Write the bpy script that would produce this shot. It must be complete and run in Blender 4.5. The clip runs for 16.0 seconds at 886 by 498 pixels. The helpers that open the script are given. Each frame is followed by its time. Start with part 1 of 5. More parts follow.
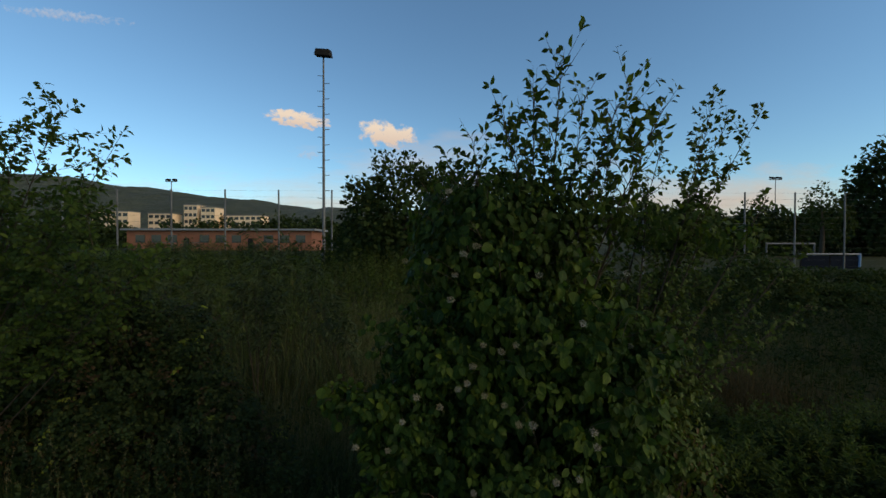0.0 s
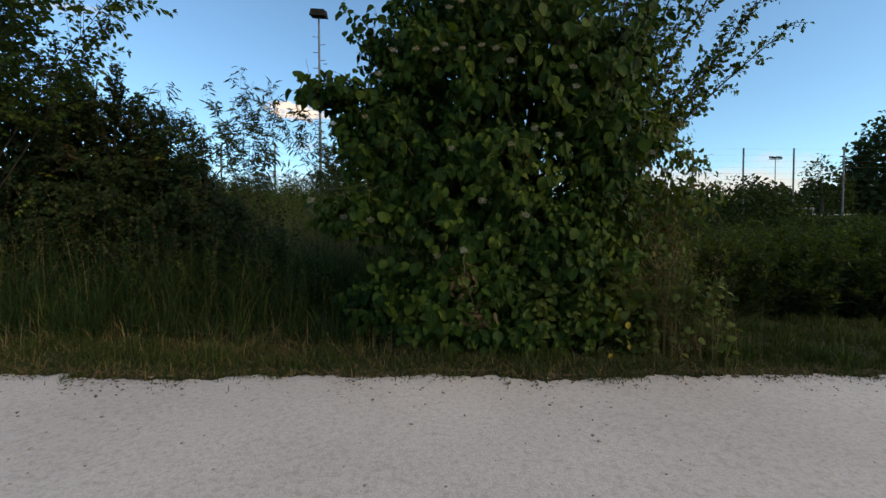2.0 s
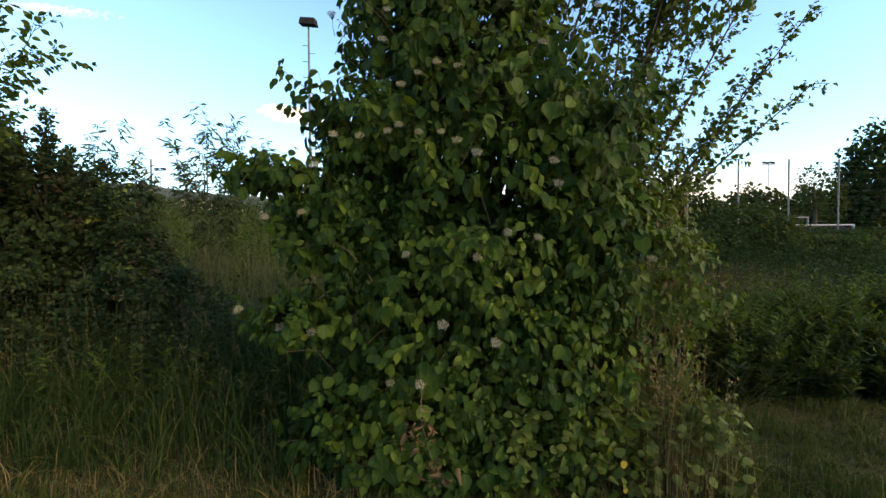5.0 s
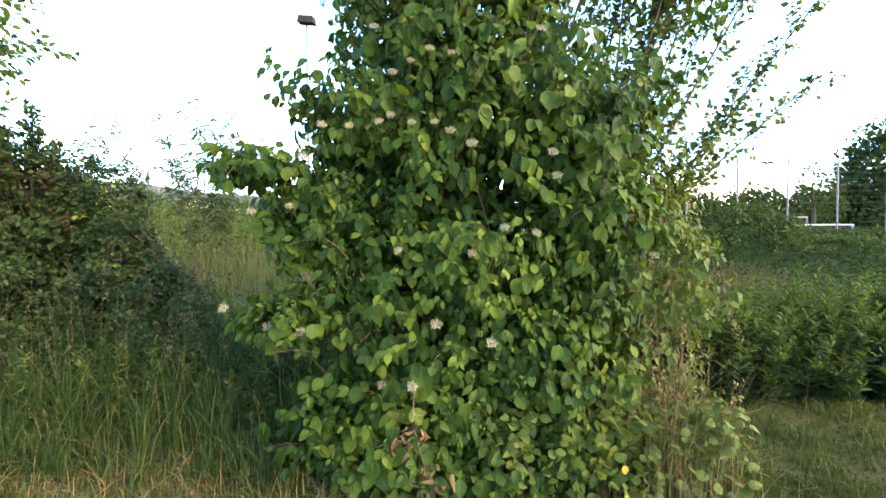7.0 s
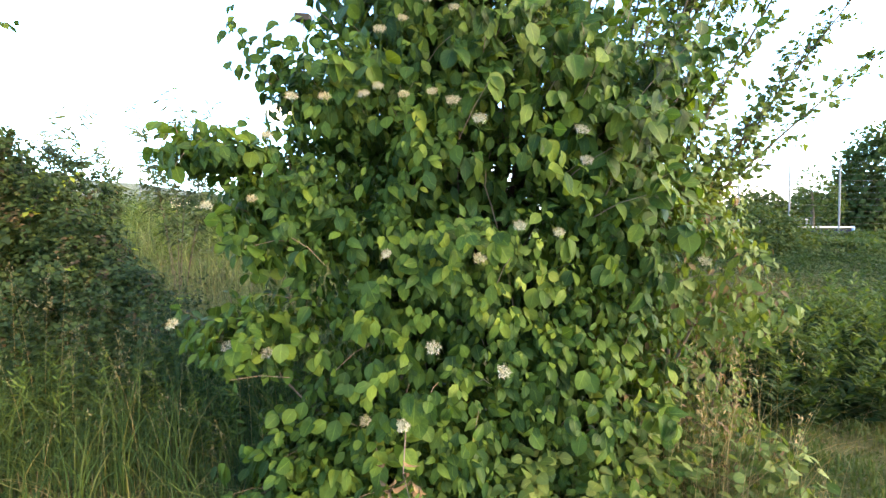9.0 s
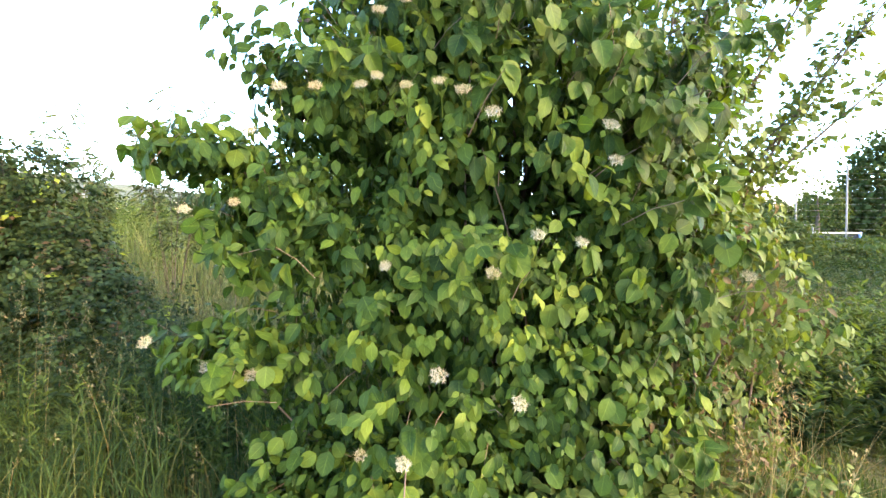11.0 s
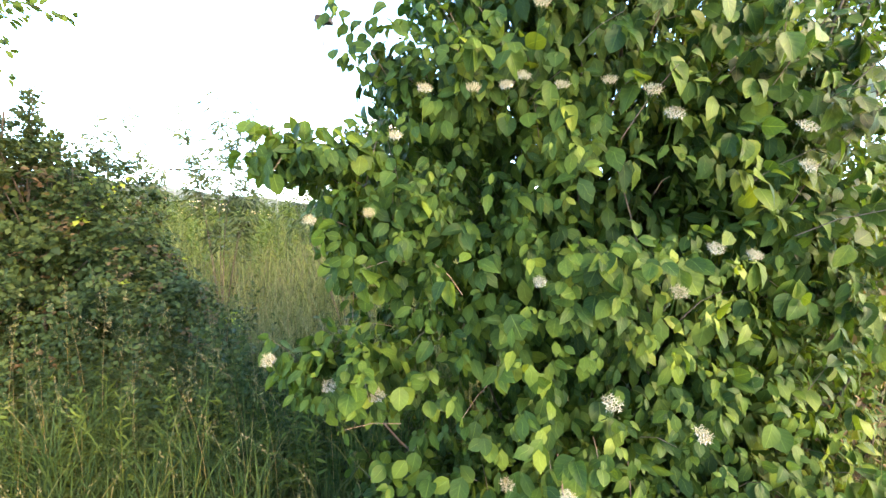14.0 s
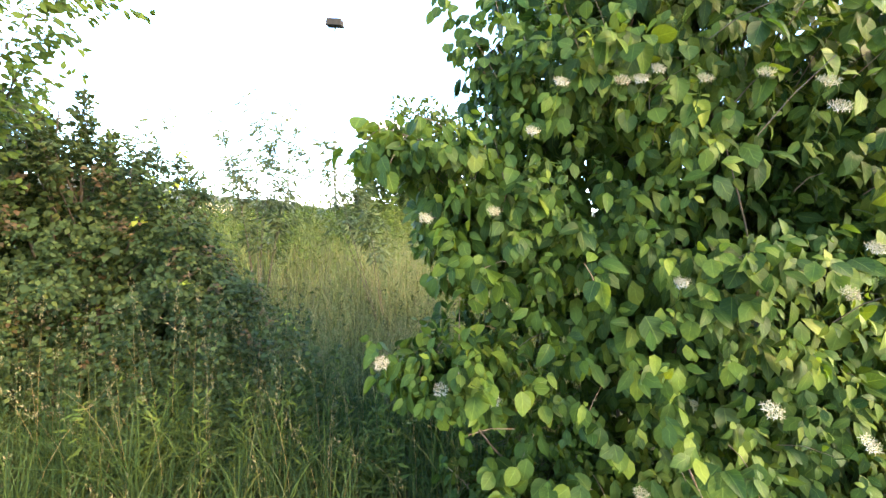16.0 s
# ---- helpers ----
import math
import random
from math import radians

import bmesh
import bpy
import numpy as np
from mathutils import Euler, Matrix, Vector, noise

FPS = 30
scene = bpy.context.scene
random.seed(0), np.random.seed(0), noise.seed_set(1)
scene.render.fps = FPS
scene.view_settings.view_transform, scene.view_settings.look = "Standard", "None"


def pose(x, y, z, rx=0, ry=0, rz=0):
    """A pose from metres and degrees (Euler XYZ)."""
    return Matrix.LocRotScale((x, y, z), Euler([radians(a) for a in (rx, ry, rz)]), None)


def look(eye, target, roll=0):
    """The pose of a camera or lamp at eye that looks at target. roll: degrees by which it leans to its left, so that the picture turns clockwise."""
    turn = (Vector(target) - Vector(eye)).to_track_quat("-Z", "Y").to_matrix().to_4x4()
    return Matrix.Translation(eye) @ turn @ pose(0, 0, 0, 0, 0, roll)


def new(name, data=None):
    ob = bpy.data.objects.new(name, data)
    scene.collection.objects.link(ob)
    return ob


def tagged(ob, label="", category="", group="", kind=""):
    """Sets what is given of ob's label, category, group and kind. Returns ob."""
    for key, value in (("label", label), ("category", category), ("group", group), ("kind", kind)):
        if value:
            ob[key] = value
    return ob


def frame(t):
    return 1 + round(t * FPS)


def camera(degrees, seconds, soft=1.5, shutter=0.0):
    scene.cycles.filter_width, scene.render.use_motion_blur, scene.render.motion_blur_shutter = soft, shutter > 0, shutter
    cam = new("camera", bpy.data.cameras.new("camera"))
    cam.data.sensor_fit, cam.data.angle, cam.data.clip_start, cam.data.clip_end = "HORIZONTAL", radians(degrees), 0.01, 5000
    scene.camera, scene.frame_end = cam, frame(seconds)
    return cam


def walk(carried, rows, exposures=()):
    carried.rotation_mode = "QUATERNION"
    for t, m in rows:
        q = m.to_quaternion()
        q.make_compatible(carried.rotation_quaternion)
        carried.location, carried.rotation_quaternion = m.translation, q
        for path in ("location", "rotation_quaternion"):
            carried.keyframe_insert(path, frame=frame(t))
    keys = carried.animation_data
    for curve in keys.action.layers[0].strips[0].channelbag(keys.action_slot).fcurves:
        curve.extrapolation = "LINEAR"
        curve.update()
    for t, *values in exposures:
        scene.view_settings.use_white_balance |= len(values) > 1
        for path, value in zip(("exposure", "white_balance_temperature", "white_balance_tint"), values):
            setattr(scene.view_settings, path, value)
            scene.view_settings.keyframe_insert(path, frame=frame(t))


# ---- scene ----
cam = camera(94.5, 16.0)
METRES, EYE, TILT, LEAN, TURN = 4.3, 2.57, 0.0, 0.0, 0.0
ROWS = [
    (0.0, 0.0, 0.0, 0.0, 0.0, -0.8, -0.12),
    (0.5, 0.0006, -0.0075, -0.1248, 0.01, -0.93, -0.06),
    (1.0, 0.007, -0.0056, -0.2562, 0.07, -1.33, 0.12),
    (1.5, 0.0163, -0.001, -0.3648, 0.03, -1.58, 0.4),
    (2.0, 0.0291, 0.0, -0.4383, -0.03, -1.85, 0.18),
    (2.5, 0.0401, -0.0018, -0.3801, -0.2, -1.72, 0.05),
    (3.0, 0.049, 0.0013, -0.3433, -0.35, -1.58, 0.2),
    (3.5, 0.0523, 0.0172, -0.327, -0.41, -1.46, 0.24),
    (4.0, 0.0611, 0.0507, -0.3097, -0.47, -1.44, 0.36),
    (6.5, 0.0796, 0.1278, -0.3116, -0.82, -1.54, 0.22),
    (7.0, 0.0798, 0.1213, -0.314, -0.78, -1.53, 0.28),
    (7.5, 0.0793, 0.1383, -0.3145, -0.83, -1.38, 0.29),
    (8.0, 0.0781, 0.162, -0.3152, -1.01, -1.27, 0.22),
    (8.5, 0.0796, 0.1839, -0.315, -1.09, -1.4, 0.13),
    (11.0, 0.077, 0.2426, -0.3096, -0.8, -0.87, -0.22),
    (11.5, 0.0648, 0.2461, -0.3074, -0.51, -0.96, -0.19),
    (12.0, 0.0478, 0.2497, -0.305, -0.27, -0.96, -0.09),
    (12.5, 0.0308, 0.2536, -0.3054, 0.05, -1.11, -0.05),
    (13.0, 0.0206, 0.2561, -0.3022, 0.21, -1.2, -0.08),
    (13.5, 0.0055, 0.2596, -0.2998, 0.52, -1.18, -0.02),
    (14.0, -0.0186, 0.2648, -0.2992, 0.7, -1.21, -0.02),
    (14.5, -0.0472, 0.2676, -0.3021, 0.88, -1.03, -0.08),
    (15.0, -0.069, 0.2692, -0.3018, 0.95, -0.96, -0.09),
    (15.5, -0.0849, 0.2703, -0.3009, 1.12, -0.83, -0.15),
    (16.0, -0.1018, 0.2724, -0.3016, 1.29, -0.86, -0.14),
]
EXPOSE = [(0.0, 0.04, 7800, 12), (0.5, 0.24, 8300, 15), (1.0, 0.6, 8900, 17), (1.5, 0.68, 8500, 16), (2.0, 0.68, 8200, 14), (3.0, 0.8, 8800, 17), (4.2, 0.92, 9100, 18), (6.3, 3.28, 8400, 17),
          (8.7, 3.78, 8400, 18), (10.8, 4.24, 8800, 22), (16.0, 4.32, 8800, 22)]
walk(cam, [(t, pose(0, 0, EYE, TILT, LEAN, TURN) @ pose(METRES * x, METRES * y, METRES * z, 90 + pitch, roll, yaw)) for t, x, y, z, yaw, pitch, roll in ROWS], EXPOSE)

# ---- world and sun: a clear evening, the low sun veiled, behind the camera's right shoulder ----
SUN_EL, SUN_ROT = radians(25.0), radians(119.0)
world = bpy.data.worlds.new("evening_sky")
scene.world = world
world.use_nodes = True
wn, wl = world.node_tree.nodes, world.node_tree.links
sky = wn.new("ShaderNodeTexSky")
sky.sky_type = 'NISHITA'
sky.sun_disc = False
sky.sun_elevation, sky.sun_rotation = SUN_EL, SUN_ROT
sky.altitude, sky.air_density, sky.dust_density, sky.ozone_density = 100, 1.0, 0.3, 5.0
tint = wn.new("ShaderNodeMixRGB")
tint.blend_type = 'MULTIPLY'
tint.inputs[0].default_value = 1.0
tint.inputs[2].default_value = (0.8, 1.06, 1.09, 1)
wl.new(sky.outputs[0], tint.inputs[1])
wl.new(tint.outputs[0], wn["Background"].inputs[0])
wn["Background"].inputs[1].default_value = 0.15
sun_dir = Vector((math.sin(SUN_ROT) * math.cos(SUN_EL), math.cos(SUN_ROT) * math.cos(SUN_EL), math.sin(SUN_EL)))
sun = new("sun", bpy.data.lights.new("sun", 'SUN'))
sun.data.energy, sun.data.angle, sun.data.color = 2.0, radians(50), (1.0, 0.79, 0.48)
sun.matrix_world = look(sun_dir * 100, (0, 0, 0))

# ---- materials ----
rng = np.random.default_rng(7)


def shader(name):
    m = bpy.data.materials.new(name)
    m.use_nodes = True
    nt = m.node_tree
    return m, nt.nodes, nt.links, nt.nodes["Principled BSDF"]


def math_node(n, l, op, a, b=None, c=None):
    k = n.new("ShaderNodeMath")
    k.operation = op
    for i, v in enumerate((a, b, c)):
        if v is None:
            continue
        if isinstance(v, (int, float)):
            k.inputs[i].default_value = v
        else:
            l.new(v, k.inputs[i])
    return k.outputs[0]


def ramp(n, l, fac, stops):
    r = n.new("ShaderNodeValToRGB")
    while len(r.color_ramp.elements) < len(stops):
        r.color_ramp.elements.new(0.5)
    for e, (p, c) in zip(r.color_ramp.elements, stops):
        e.position, e.color = p, (*c, 1)
    l.new(fac, r.inputs[0])
    return r.outputs[0]


def mix(n, l, kind, fac, a, b):
    k = n.new("ShaderNodeMixRGB")
    k.blend_type = kind
    for i, v in enumerate((fac, a, b)):
        if isinstance(v, (int, float)):
            k.inputs[i].default_value = v
        elif isinstance(v, tuple):
            k.inputs[i].default_value = (*v, 1)
        else:
            l.new(v, k.inputs[i])
    return k.outputs[0]


def noise_node(n, l, scale, detail=4, rough=0.6, coord="Object"):
    tc = n.new("ShaderNodeTexCoord")
    k = n.new("ShaderNodeTexNoise")
    k.inputs["Scale"].default_value, k.inputs["Detail"].default_value, k.inputs["Roughness"].default_value = scale, detail, rough
    l.new(tc.outputs[coord], k.inputs["Vector"])
    return k.outputs[0]


def bump(n, l, p, height, strength, distance):
    k = n.new("ShaderNodeBump")
    k.inputs["Strength"].default_value, k.inputs["Distance"].default_value = strength, distance
    l.new(height, k.inputs["Height"])
    l.new(k.outputs[0], p.inputs["Normal"])


def leaf_material(name, stops, thru=0.3, rough=0.5, veins=True, patch=2.0):
    """Thin leaf: colours picked leaf by leaf, pale midrib, curved side veins, light shining through."""
    m, n, l, p = shader(name)
    isl = n.new("ShaderNodeNewGeometry").outputs["Random Per Island"]
    obr = n.new("ShaderNodeObjectInfo").outputs["Random"]
    pick = math_node(n, l, 'FRACT', math_node(n, l, 'ADD', isl, obr))
    big = noise_node(n, l, patch, 2)
    pick = math_node(n, l, 'ADD', math_node(n, l, 'MULTIPLY', pick, 0.6), math_node(n, l, 'MULTIPLY', math_node(n, l, 'SUBTRACT', big, 0.3), 1.0))
    col = ramp(n, l, pick, [(q, tuple(.8 * c for c in rgb)) for q, rgb in stops])
    if veins:
        uv = n.new("ShaderNodeUVMap")
        sep = n.new("ShaderNodeSeparateXYZ")
        l.new(uv.outputs[0], sep.inputs[0])
        side = math_node(n, l, 'ABSOLUTE', math_node(n, l, 'SUBTRACT', sep.outputs[0], 0.5))
        run = math_node(n, l, 'SUBTRACT', math_node(n, l, 'MULTIPLY', sep.outputs[1], 5.5), math_node(n, l, 'MULTIPLY', math_node(n, l, 'POWER', side, 0.7), 3.2))
        tri = math_node(n, l, 'ABSOLUTE', math_node(n, l, 'SUBTRACT', math_node(n, l, 'FRACT', run), 0.5))
        vein = math_node(n, l, 'LESS_THAN', tri, 0.05)
        rib = math_node(n, l, 'LESS_THAN', side, 0.022)
        line = math_node(n, l, 'MAXIMUM', math_node(n, l, 'MULTIPLY', vein, 0.45), rib)
        col = mix(n, l, 'MIX', math_node(n, l, 'MULTIPLY', line, 0.11), col, (0.3, 0.4, 0.1))
        blot = noise_node(n, l, 60, 2)
        col = mix(n, l, 'MULTIPLY', 0.35, col, ramp(n, l, blot, [(0.35, (0.6, 0.62, 0.55)), (0.6, (1, 1, 1))]))
        bump(n, l, p, math_node(n, l, 'MULTIPLY', tri, 1.0), 0.35, 0.002)
    l.new(col, p.inputs["Base Color"])
    p.inputs["Roughness"].default_value = rough
    p.inputs["Specular IOR Level"].default_value = 0.08
    tr = n.new("ShaderNodeBsdfTranslucent")
    l.new(mix(n, l, 'MULTIPLY', 1.0, col, (1.25, 1.25, 0.55)), tr.inputs[0])
    ms = n.new("ShaderNodeMixShader")
    ms.inputs[0].default_value = thru
    l.new(p.outputs[0], ms.inputs[1])
    l.new(tr.outputs[0], ms.inputs[2])
    l.new(ms.outputs[0], n["Material Output"].inputs[0])
    return m


def surface(name, stops, scale, rough=0.8, bump_scale=40, bump_strength=0.4, distance=0.01, metal=0.0, second=None):
    m, n, l, p = shader(name)
    col = ramp(n, l, noise_node(n, l, scale, 6), stops)
    if second:
        col = mix(n, l, 'MULTIPLY', 0.7, col, ramp(n, l, noise_node(n, l, second, 3), [(0.3, (0.55, 0.53, 0.5)), (0.65, (1, 1, 1))]))
    l.new(col, p.inputs["Base Color"])
    p.inputs["Roughness"].default_value, p.inputs["Metallic"].default_value = rough, metal
    p.inputs["Specular IOR Level"].default_value = 0.5 if rough < .9 else .05
    bump(n, l, p, noise_node(n, l, bump_scale, 5), bump_strength, distance)
    return m


G = lambda r, g, b: (r, g, b)
dogwood_leaf = leaf_material("dogwood_leaf", [(0.05, G(.011, .031, .010)), (0.35, G(.019, .048, .011)), (0.62, G(.038, .075, .013)), (0.82, G(.074, .112, .018)), (0.99, G(.115, .15, .022))], 0.4, 0.5)
lime_leaf = leaf_material("lime_leaf", [(0.1, G(.09, .13, .02)), (0.6, G(.15, .19, .03)), (1.0, G(.22, .24, .045))], 0.5, 0.6, veins=False)
rusty_leaf = leaf_material("rusty_leaf", [(0.1, G(.032, .03, .016)), (0.6, G(.062, .042, .024)), (1.0, G(.1, .062, .032))], 0.35, 0.6, veins=False)
pale_leaf = leaf_material("pale_shrub_leaf", [(0.1, G(.03, .055, .014)), (0.5, G(.055, .085, .022)), (0.9, G(.1, .125, .038))], 0.34, 0.6)
sallow_leaf = leaf_material("sallow_leaf", [(0.1, G(.022, .045, .012)), (0.5, G(.042, .075, .017)), (0.9, G(.075, .11, .022))], 0.48, 0.5)
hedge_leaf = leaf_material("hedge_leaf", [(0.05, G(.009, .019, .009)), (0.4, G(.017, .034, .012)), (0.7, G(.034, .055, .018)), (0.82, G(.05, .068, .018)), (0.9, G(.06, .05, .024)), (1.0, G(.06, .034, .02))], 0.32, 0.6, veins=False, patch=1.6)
willow_leaf = leaf_material("willow_leaf", [(0.1, G(.026, .043, .02)), (0.6, G(.045, .066, .028)), (1.0, G(.075, .095, .045))], 0.3, 0.5, veins=False)
far_leaf = leaf_material("far_leaf", [(0.1, G(.02, .036, .013)), (0.5, G(.03, .05, .016)), (0.9, G(.044, .064, .019))], 0.35, 0.8, veins=False, patch=0.15)
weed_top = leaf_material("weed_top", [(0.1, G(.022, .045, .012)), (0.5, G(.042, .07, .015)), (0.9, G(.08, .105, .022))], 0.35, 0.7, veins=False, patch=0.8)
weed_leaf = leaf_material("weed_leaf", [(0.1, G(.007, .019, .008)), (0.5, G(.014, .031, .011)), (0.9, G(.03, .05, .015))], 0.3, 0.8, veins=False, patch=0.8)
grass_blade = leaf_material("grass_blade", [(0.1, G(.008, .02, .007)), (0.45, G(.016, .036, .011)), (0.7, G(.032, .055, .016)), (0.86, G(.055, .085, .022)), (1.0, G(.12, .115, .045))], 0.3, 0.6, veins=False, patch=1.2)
dry_blade = leaf_material("dry_blade", [(0.1, G(.08, .062, .03)), (0.6, G(.15, .115, .055)), (1.0, G(.25, .19, .1))], 0.2, 0.7, veins=False)
brown_blade = leaf_material("brown_blade", [(0.1, G(.04, .036, .018)), (0.6, G(.072, .056, .03)), (1.0, G(.11, .082, .046))], 0.2, 0.7, veins=False, patch=.8)
seed_head = leaf_material("seed_head", [(0.1, G(.06, .065, .032)), (0.6, G(.1, .092, .05)), (1.0, G(.14, .1, .065))], 0.2, 0.8, veins=False)
turf_blade = leaf_material("turf_blade", [(0.1, G(.018, .038, .009)), (0.55, G(.036, .057, .014)), (1.0, G(.09, .085, .034))], 0.25, 0.6, veins=False, patch=1.0)
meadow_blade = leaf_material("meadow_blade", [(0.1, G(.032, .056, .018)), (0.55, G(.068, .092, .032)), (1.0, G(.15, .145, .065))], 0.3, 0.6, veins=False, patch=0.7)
pale_blade = leaf_material("pale_blade", [(0.1, G(.05, .07, .03)), (0.5, G(.095, .115, .052)), (0.95, G(.19, .175, .1))], 0.35, 0.6, veins=False)
brown_leaf = leaf_material("withered_leaf", [(0.1, G(.05, .03, .018)), (0.5, G(.09, .055, .032)), (0.9, G(.15, .1, .06))], 0.2, 0.75)
crumb_brown = surface("crumb_brown", [(0.3, G(.05, .037, .022)), (0.7, G(.12, .085, .05))], 30, 0.95, 80, 0.4, 0.003)
yellow_leaf = leaf_material("yellow_leaf", [(0.1, G(.24, .18, .03)), (0.9, G(.34, .26, .05))], 0.3, 0.5)
bark = surface("bark", [(0.3, G(.028, .022, .017)), (0.6, G(.06, .048, .036)), (0.8, G(.1, .083, .066))], 14, 0.9, 60, 0.6, 0.006)
red_twig = surface("red_twig", [(0.3, G(.032, .02, .013)), (0.7, G(.075, .045, .028))], 20, 0.7, 80, 0.3, 0.002)
petal = surface("petal", [(0.3, G(.16, .155, .118)), (0.7, G(.235, .225, .182))], 60, 0.6, 200, 0.1, 0.001)
faded_petal = surface("faded_petal", [(0.3, G(.13, .1, .06)), (0.7, G(.24, .2, .13))], 60, 0.7, 200, 0.1, 0.001)
stamen = surface("stamen", [(0.3, G(.17, .15, .08)), (0.7, G(.25, .22, .13))], 60, 0.6, 200, 0.1, 0.001)
steel = surface("galvanised_steel", [(0.3, G(.06, .064, .068)), (0.7, G(.105, .109, .113))], 3, 0.6, 30, 0.1, 0.002, 0.2)
dark_steel = surface("dark_steel", [(0.3, G(.012, .011, .011)), (0.7, G(.024, .022, .02))], 3, 0.95, 30, 0.1, 0.002, 0.0)
pole_grey = surface("pole_grey", [(0.3, G(.06, .062, .066)), (0.7, G(.11, .113, .118))], 3, 0.6, 30, 0.1, 0.002, 0.1)
# rail and goal whites kept dark: the pitch's shade is in the base colour
white_paint = surface("white_paint", [(0.3, G(.12, .135, .145)), (0.7, G(.18, .195, .205))], 2, 0.5, 30, 0.1, 0.002)
shaded_goal_white = surface("shaded_goal_white", [(0.3, G(.05, .056, .062)), (0.7, G(.08, .088, .096))], 2, 0.6, 30, 0.1, 0.002)
blue_board = surface("blue_board", [(0.3, G(.0035, .006, .011)), (0.7, G(.006, .01, .018))], 1, 0.95, 20, 0.1, 0.002)
blue_post = surface("blue_post", [(0.3, G(.05, .13, .26)), (0.7, G(.08, .18, .33))], 2, 0.5, 20, 0.1, 0.002)
plaster = surface("pale_plaster", [(0.3, G(.62, .45, .29)), (0.7, G(.72, .54, .37))], 0.4, 0.85, 12, 0.2, 0.01)
red_wall = surface("red_brown_boarding", [(0.3, G(.15, .055, .03)), (0.7, G(.22, .082, .042))], 0.5, 0.8, 8, 0.3, 0.02)
roof_felt = surface("roof_felt", [(0.3, G(.1, .1, .1)), (0.7, G(.2, .2, .19))], 0.5, 0.9, 6, 0.3, 0.02)


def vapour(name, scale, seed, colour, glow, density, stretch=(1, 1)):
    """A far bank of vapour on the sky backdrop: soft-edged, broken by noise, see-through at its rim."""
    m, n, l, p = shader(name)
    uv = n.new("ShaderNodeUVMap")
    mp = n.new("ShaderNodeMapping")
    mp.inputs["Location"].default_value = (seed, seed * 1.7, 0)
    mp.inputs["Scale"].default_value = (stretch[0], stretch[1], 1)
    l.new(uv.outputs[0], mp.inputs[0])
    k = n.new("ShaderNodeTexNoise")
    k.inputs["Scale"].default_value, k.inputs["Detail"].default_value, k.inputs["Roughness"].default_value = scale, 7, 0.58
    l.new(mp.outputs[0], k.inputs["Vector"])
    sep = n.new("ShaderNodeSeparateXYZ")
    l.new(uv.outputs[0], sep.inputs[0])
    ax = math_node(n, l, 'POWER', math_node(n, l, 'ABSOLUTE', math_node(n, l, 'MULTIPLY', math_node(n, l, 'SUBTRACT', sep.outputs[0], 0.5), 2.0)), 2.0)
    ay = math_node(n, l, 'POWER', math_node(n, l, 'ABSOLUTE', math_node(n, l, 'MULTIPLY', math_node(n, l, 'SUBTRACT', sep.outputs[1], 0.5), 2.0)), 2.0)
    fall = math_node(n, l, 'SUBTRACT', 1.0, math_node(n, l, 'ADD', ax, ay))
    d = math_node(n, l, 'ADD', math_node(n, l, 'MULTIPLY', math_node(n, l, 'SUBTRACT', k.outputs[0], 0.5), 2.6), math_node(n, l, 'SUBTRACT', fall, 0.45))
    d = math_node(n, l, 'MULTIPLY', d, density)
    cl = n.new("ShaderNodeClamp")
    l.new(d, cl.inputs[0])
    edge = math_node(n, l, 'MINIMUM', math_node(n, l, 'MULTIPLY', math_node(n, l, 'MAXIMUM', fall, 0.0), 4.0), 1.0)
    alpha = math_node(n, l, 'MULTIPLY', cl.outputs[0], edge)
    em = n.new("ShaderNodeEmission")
    # evening light set in the glow itself: full colour above, dimmer towards the base
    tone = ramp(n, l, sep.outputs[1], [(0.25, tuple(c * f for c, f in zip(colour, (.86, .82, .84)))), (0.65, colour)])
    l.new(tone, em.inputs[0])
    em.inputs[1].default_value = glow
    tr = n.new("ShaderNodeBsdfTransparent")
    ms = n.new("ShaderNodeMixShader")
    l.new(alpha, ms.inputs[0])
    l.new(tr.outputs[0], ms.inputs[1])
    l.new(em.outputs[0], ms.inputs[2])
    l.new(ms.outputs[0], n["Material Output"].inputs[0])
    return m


glass_dark, _n, _l, _p = shader("window_glass")
_p.inputs["Base Color"].default_value = (.03, .035, .04, 1)
_p.inputs["Roughness"].default_value = 0.08

# ---- ground surfaces ----
soil, n, l, p = shader("meadow_soil")
a = ramp(n, l, noise_node(n, l, 1.2, 6), [(0.3, G(.02, .03, .01)), (0.5, G(.033, .04, .014)), (0.7, G(.045, .042, .018))])
b = ramp(n, l, noise_node(n, l, 28, 5), [(0.35, G(.5, .45, .4)), (0.65, G(1, 1, 1))])
l.new(mix(n, l, 'MULTIPLY', 0.8, a, b), p.inputs["Base Color"])
p.inputs["Roughness"].default_value = 0.95
p.inputs["Specular IOR Level"].default_value = 0.08
bump(n, l, p, noise_node(n, l, 45, 5), 0.8, 0.03)

gravel, n, l, p = shader("pale_gravel")
tc = n.new("ShaderNodeTexCoord")
vor = n.new("ShaderNodeTexVoronoi")
vor.inputs["Scale"].default_value = 150
l.new(tc.outputs["Object"], vor.inputs["Vector"])
a = ramp(n, l, noise_node(n, l, 0.9, 5), [(0.3, G(0.405, 0.374, 0.345)), (0.55, G(0.468, 0.436, 0.408)), (0.75, G(0.515, 0.486, 0.46))])
b = ramp(n, l, noise_node(n, l, 170, 4, 0.8), [(0.28, G(.5, .48, .45)), (0.45, G(.9, .9, .89)), (0.6, G(1.02, 1.02, 1.02)), (0.75, G(1.16, 1.16, 1.15))])
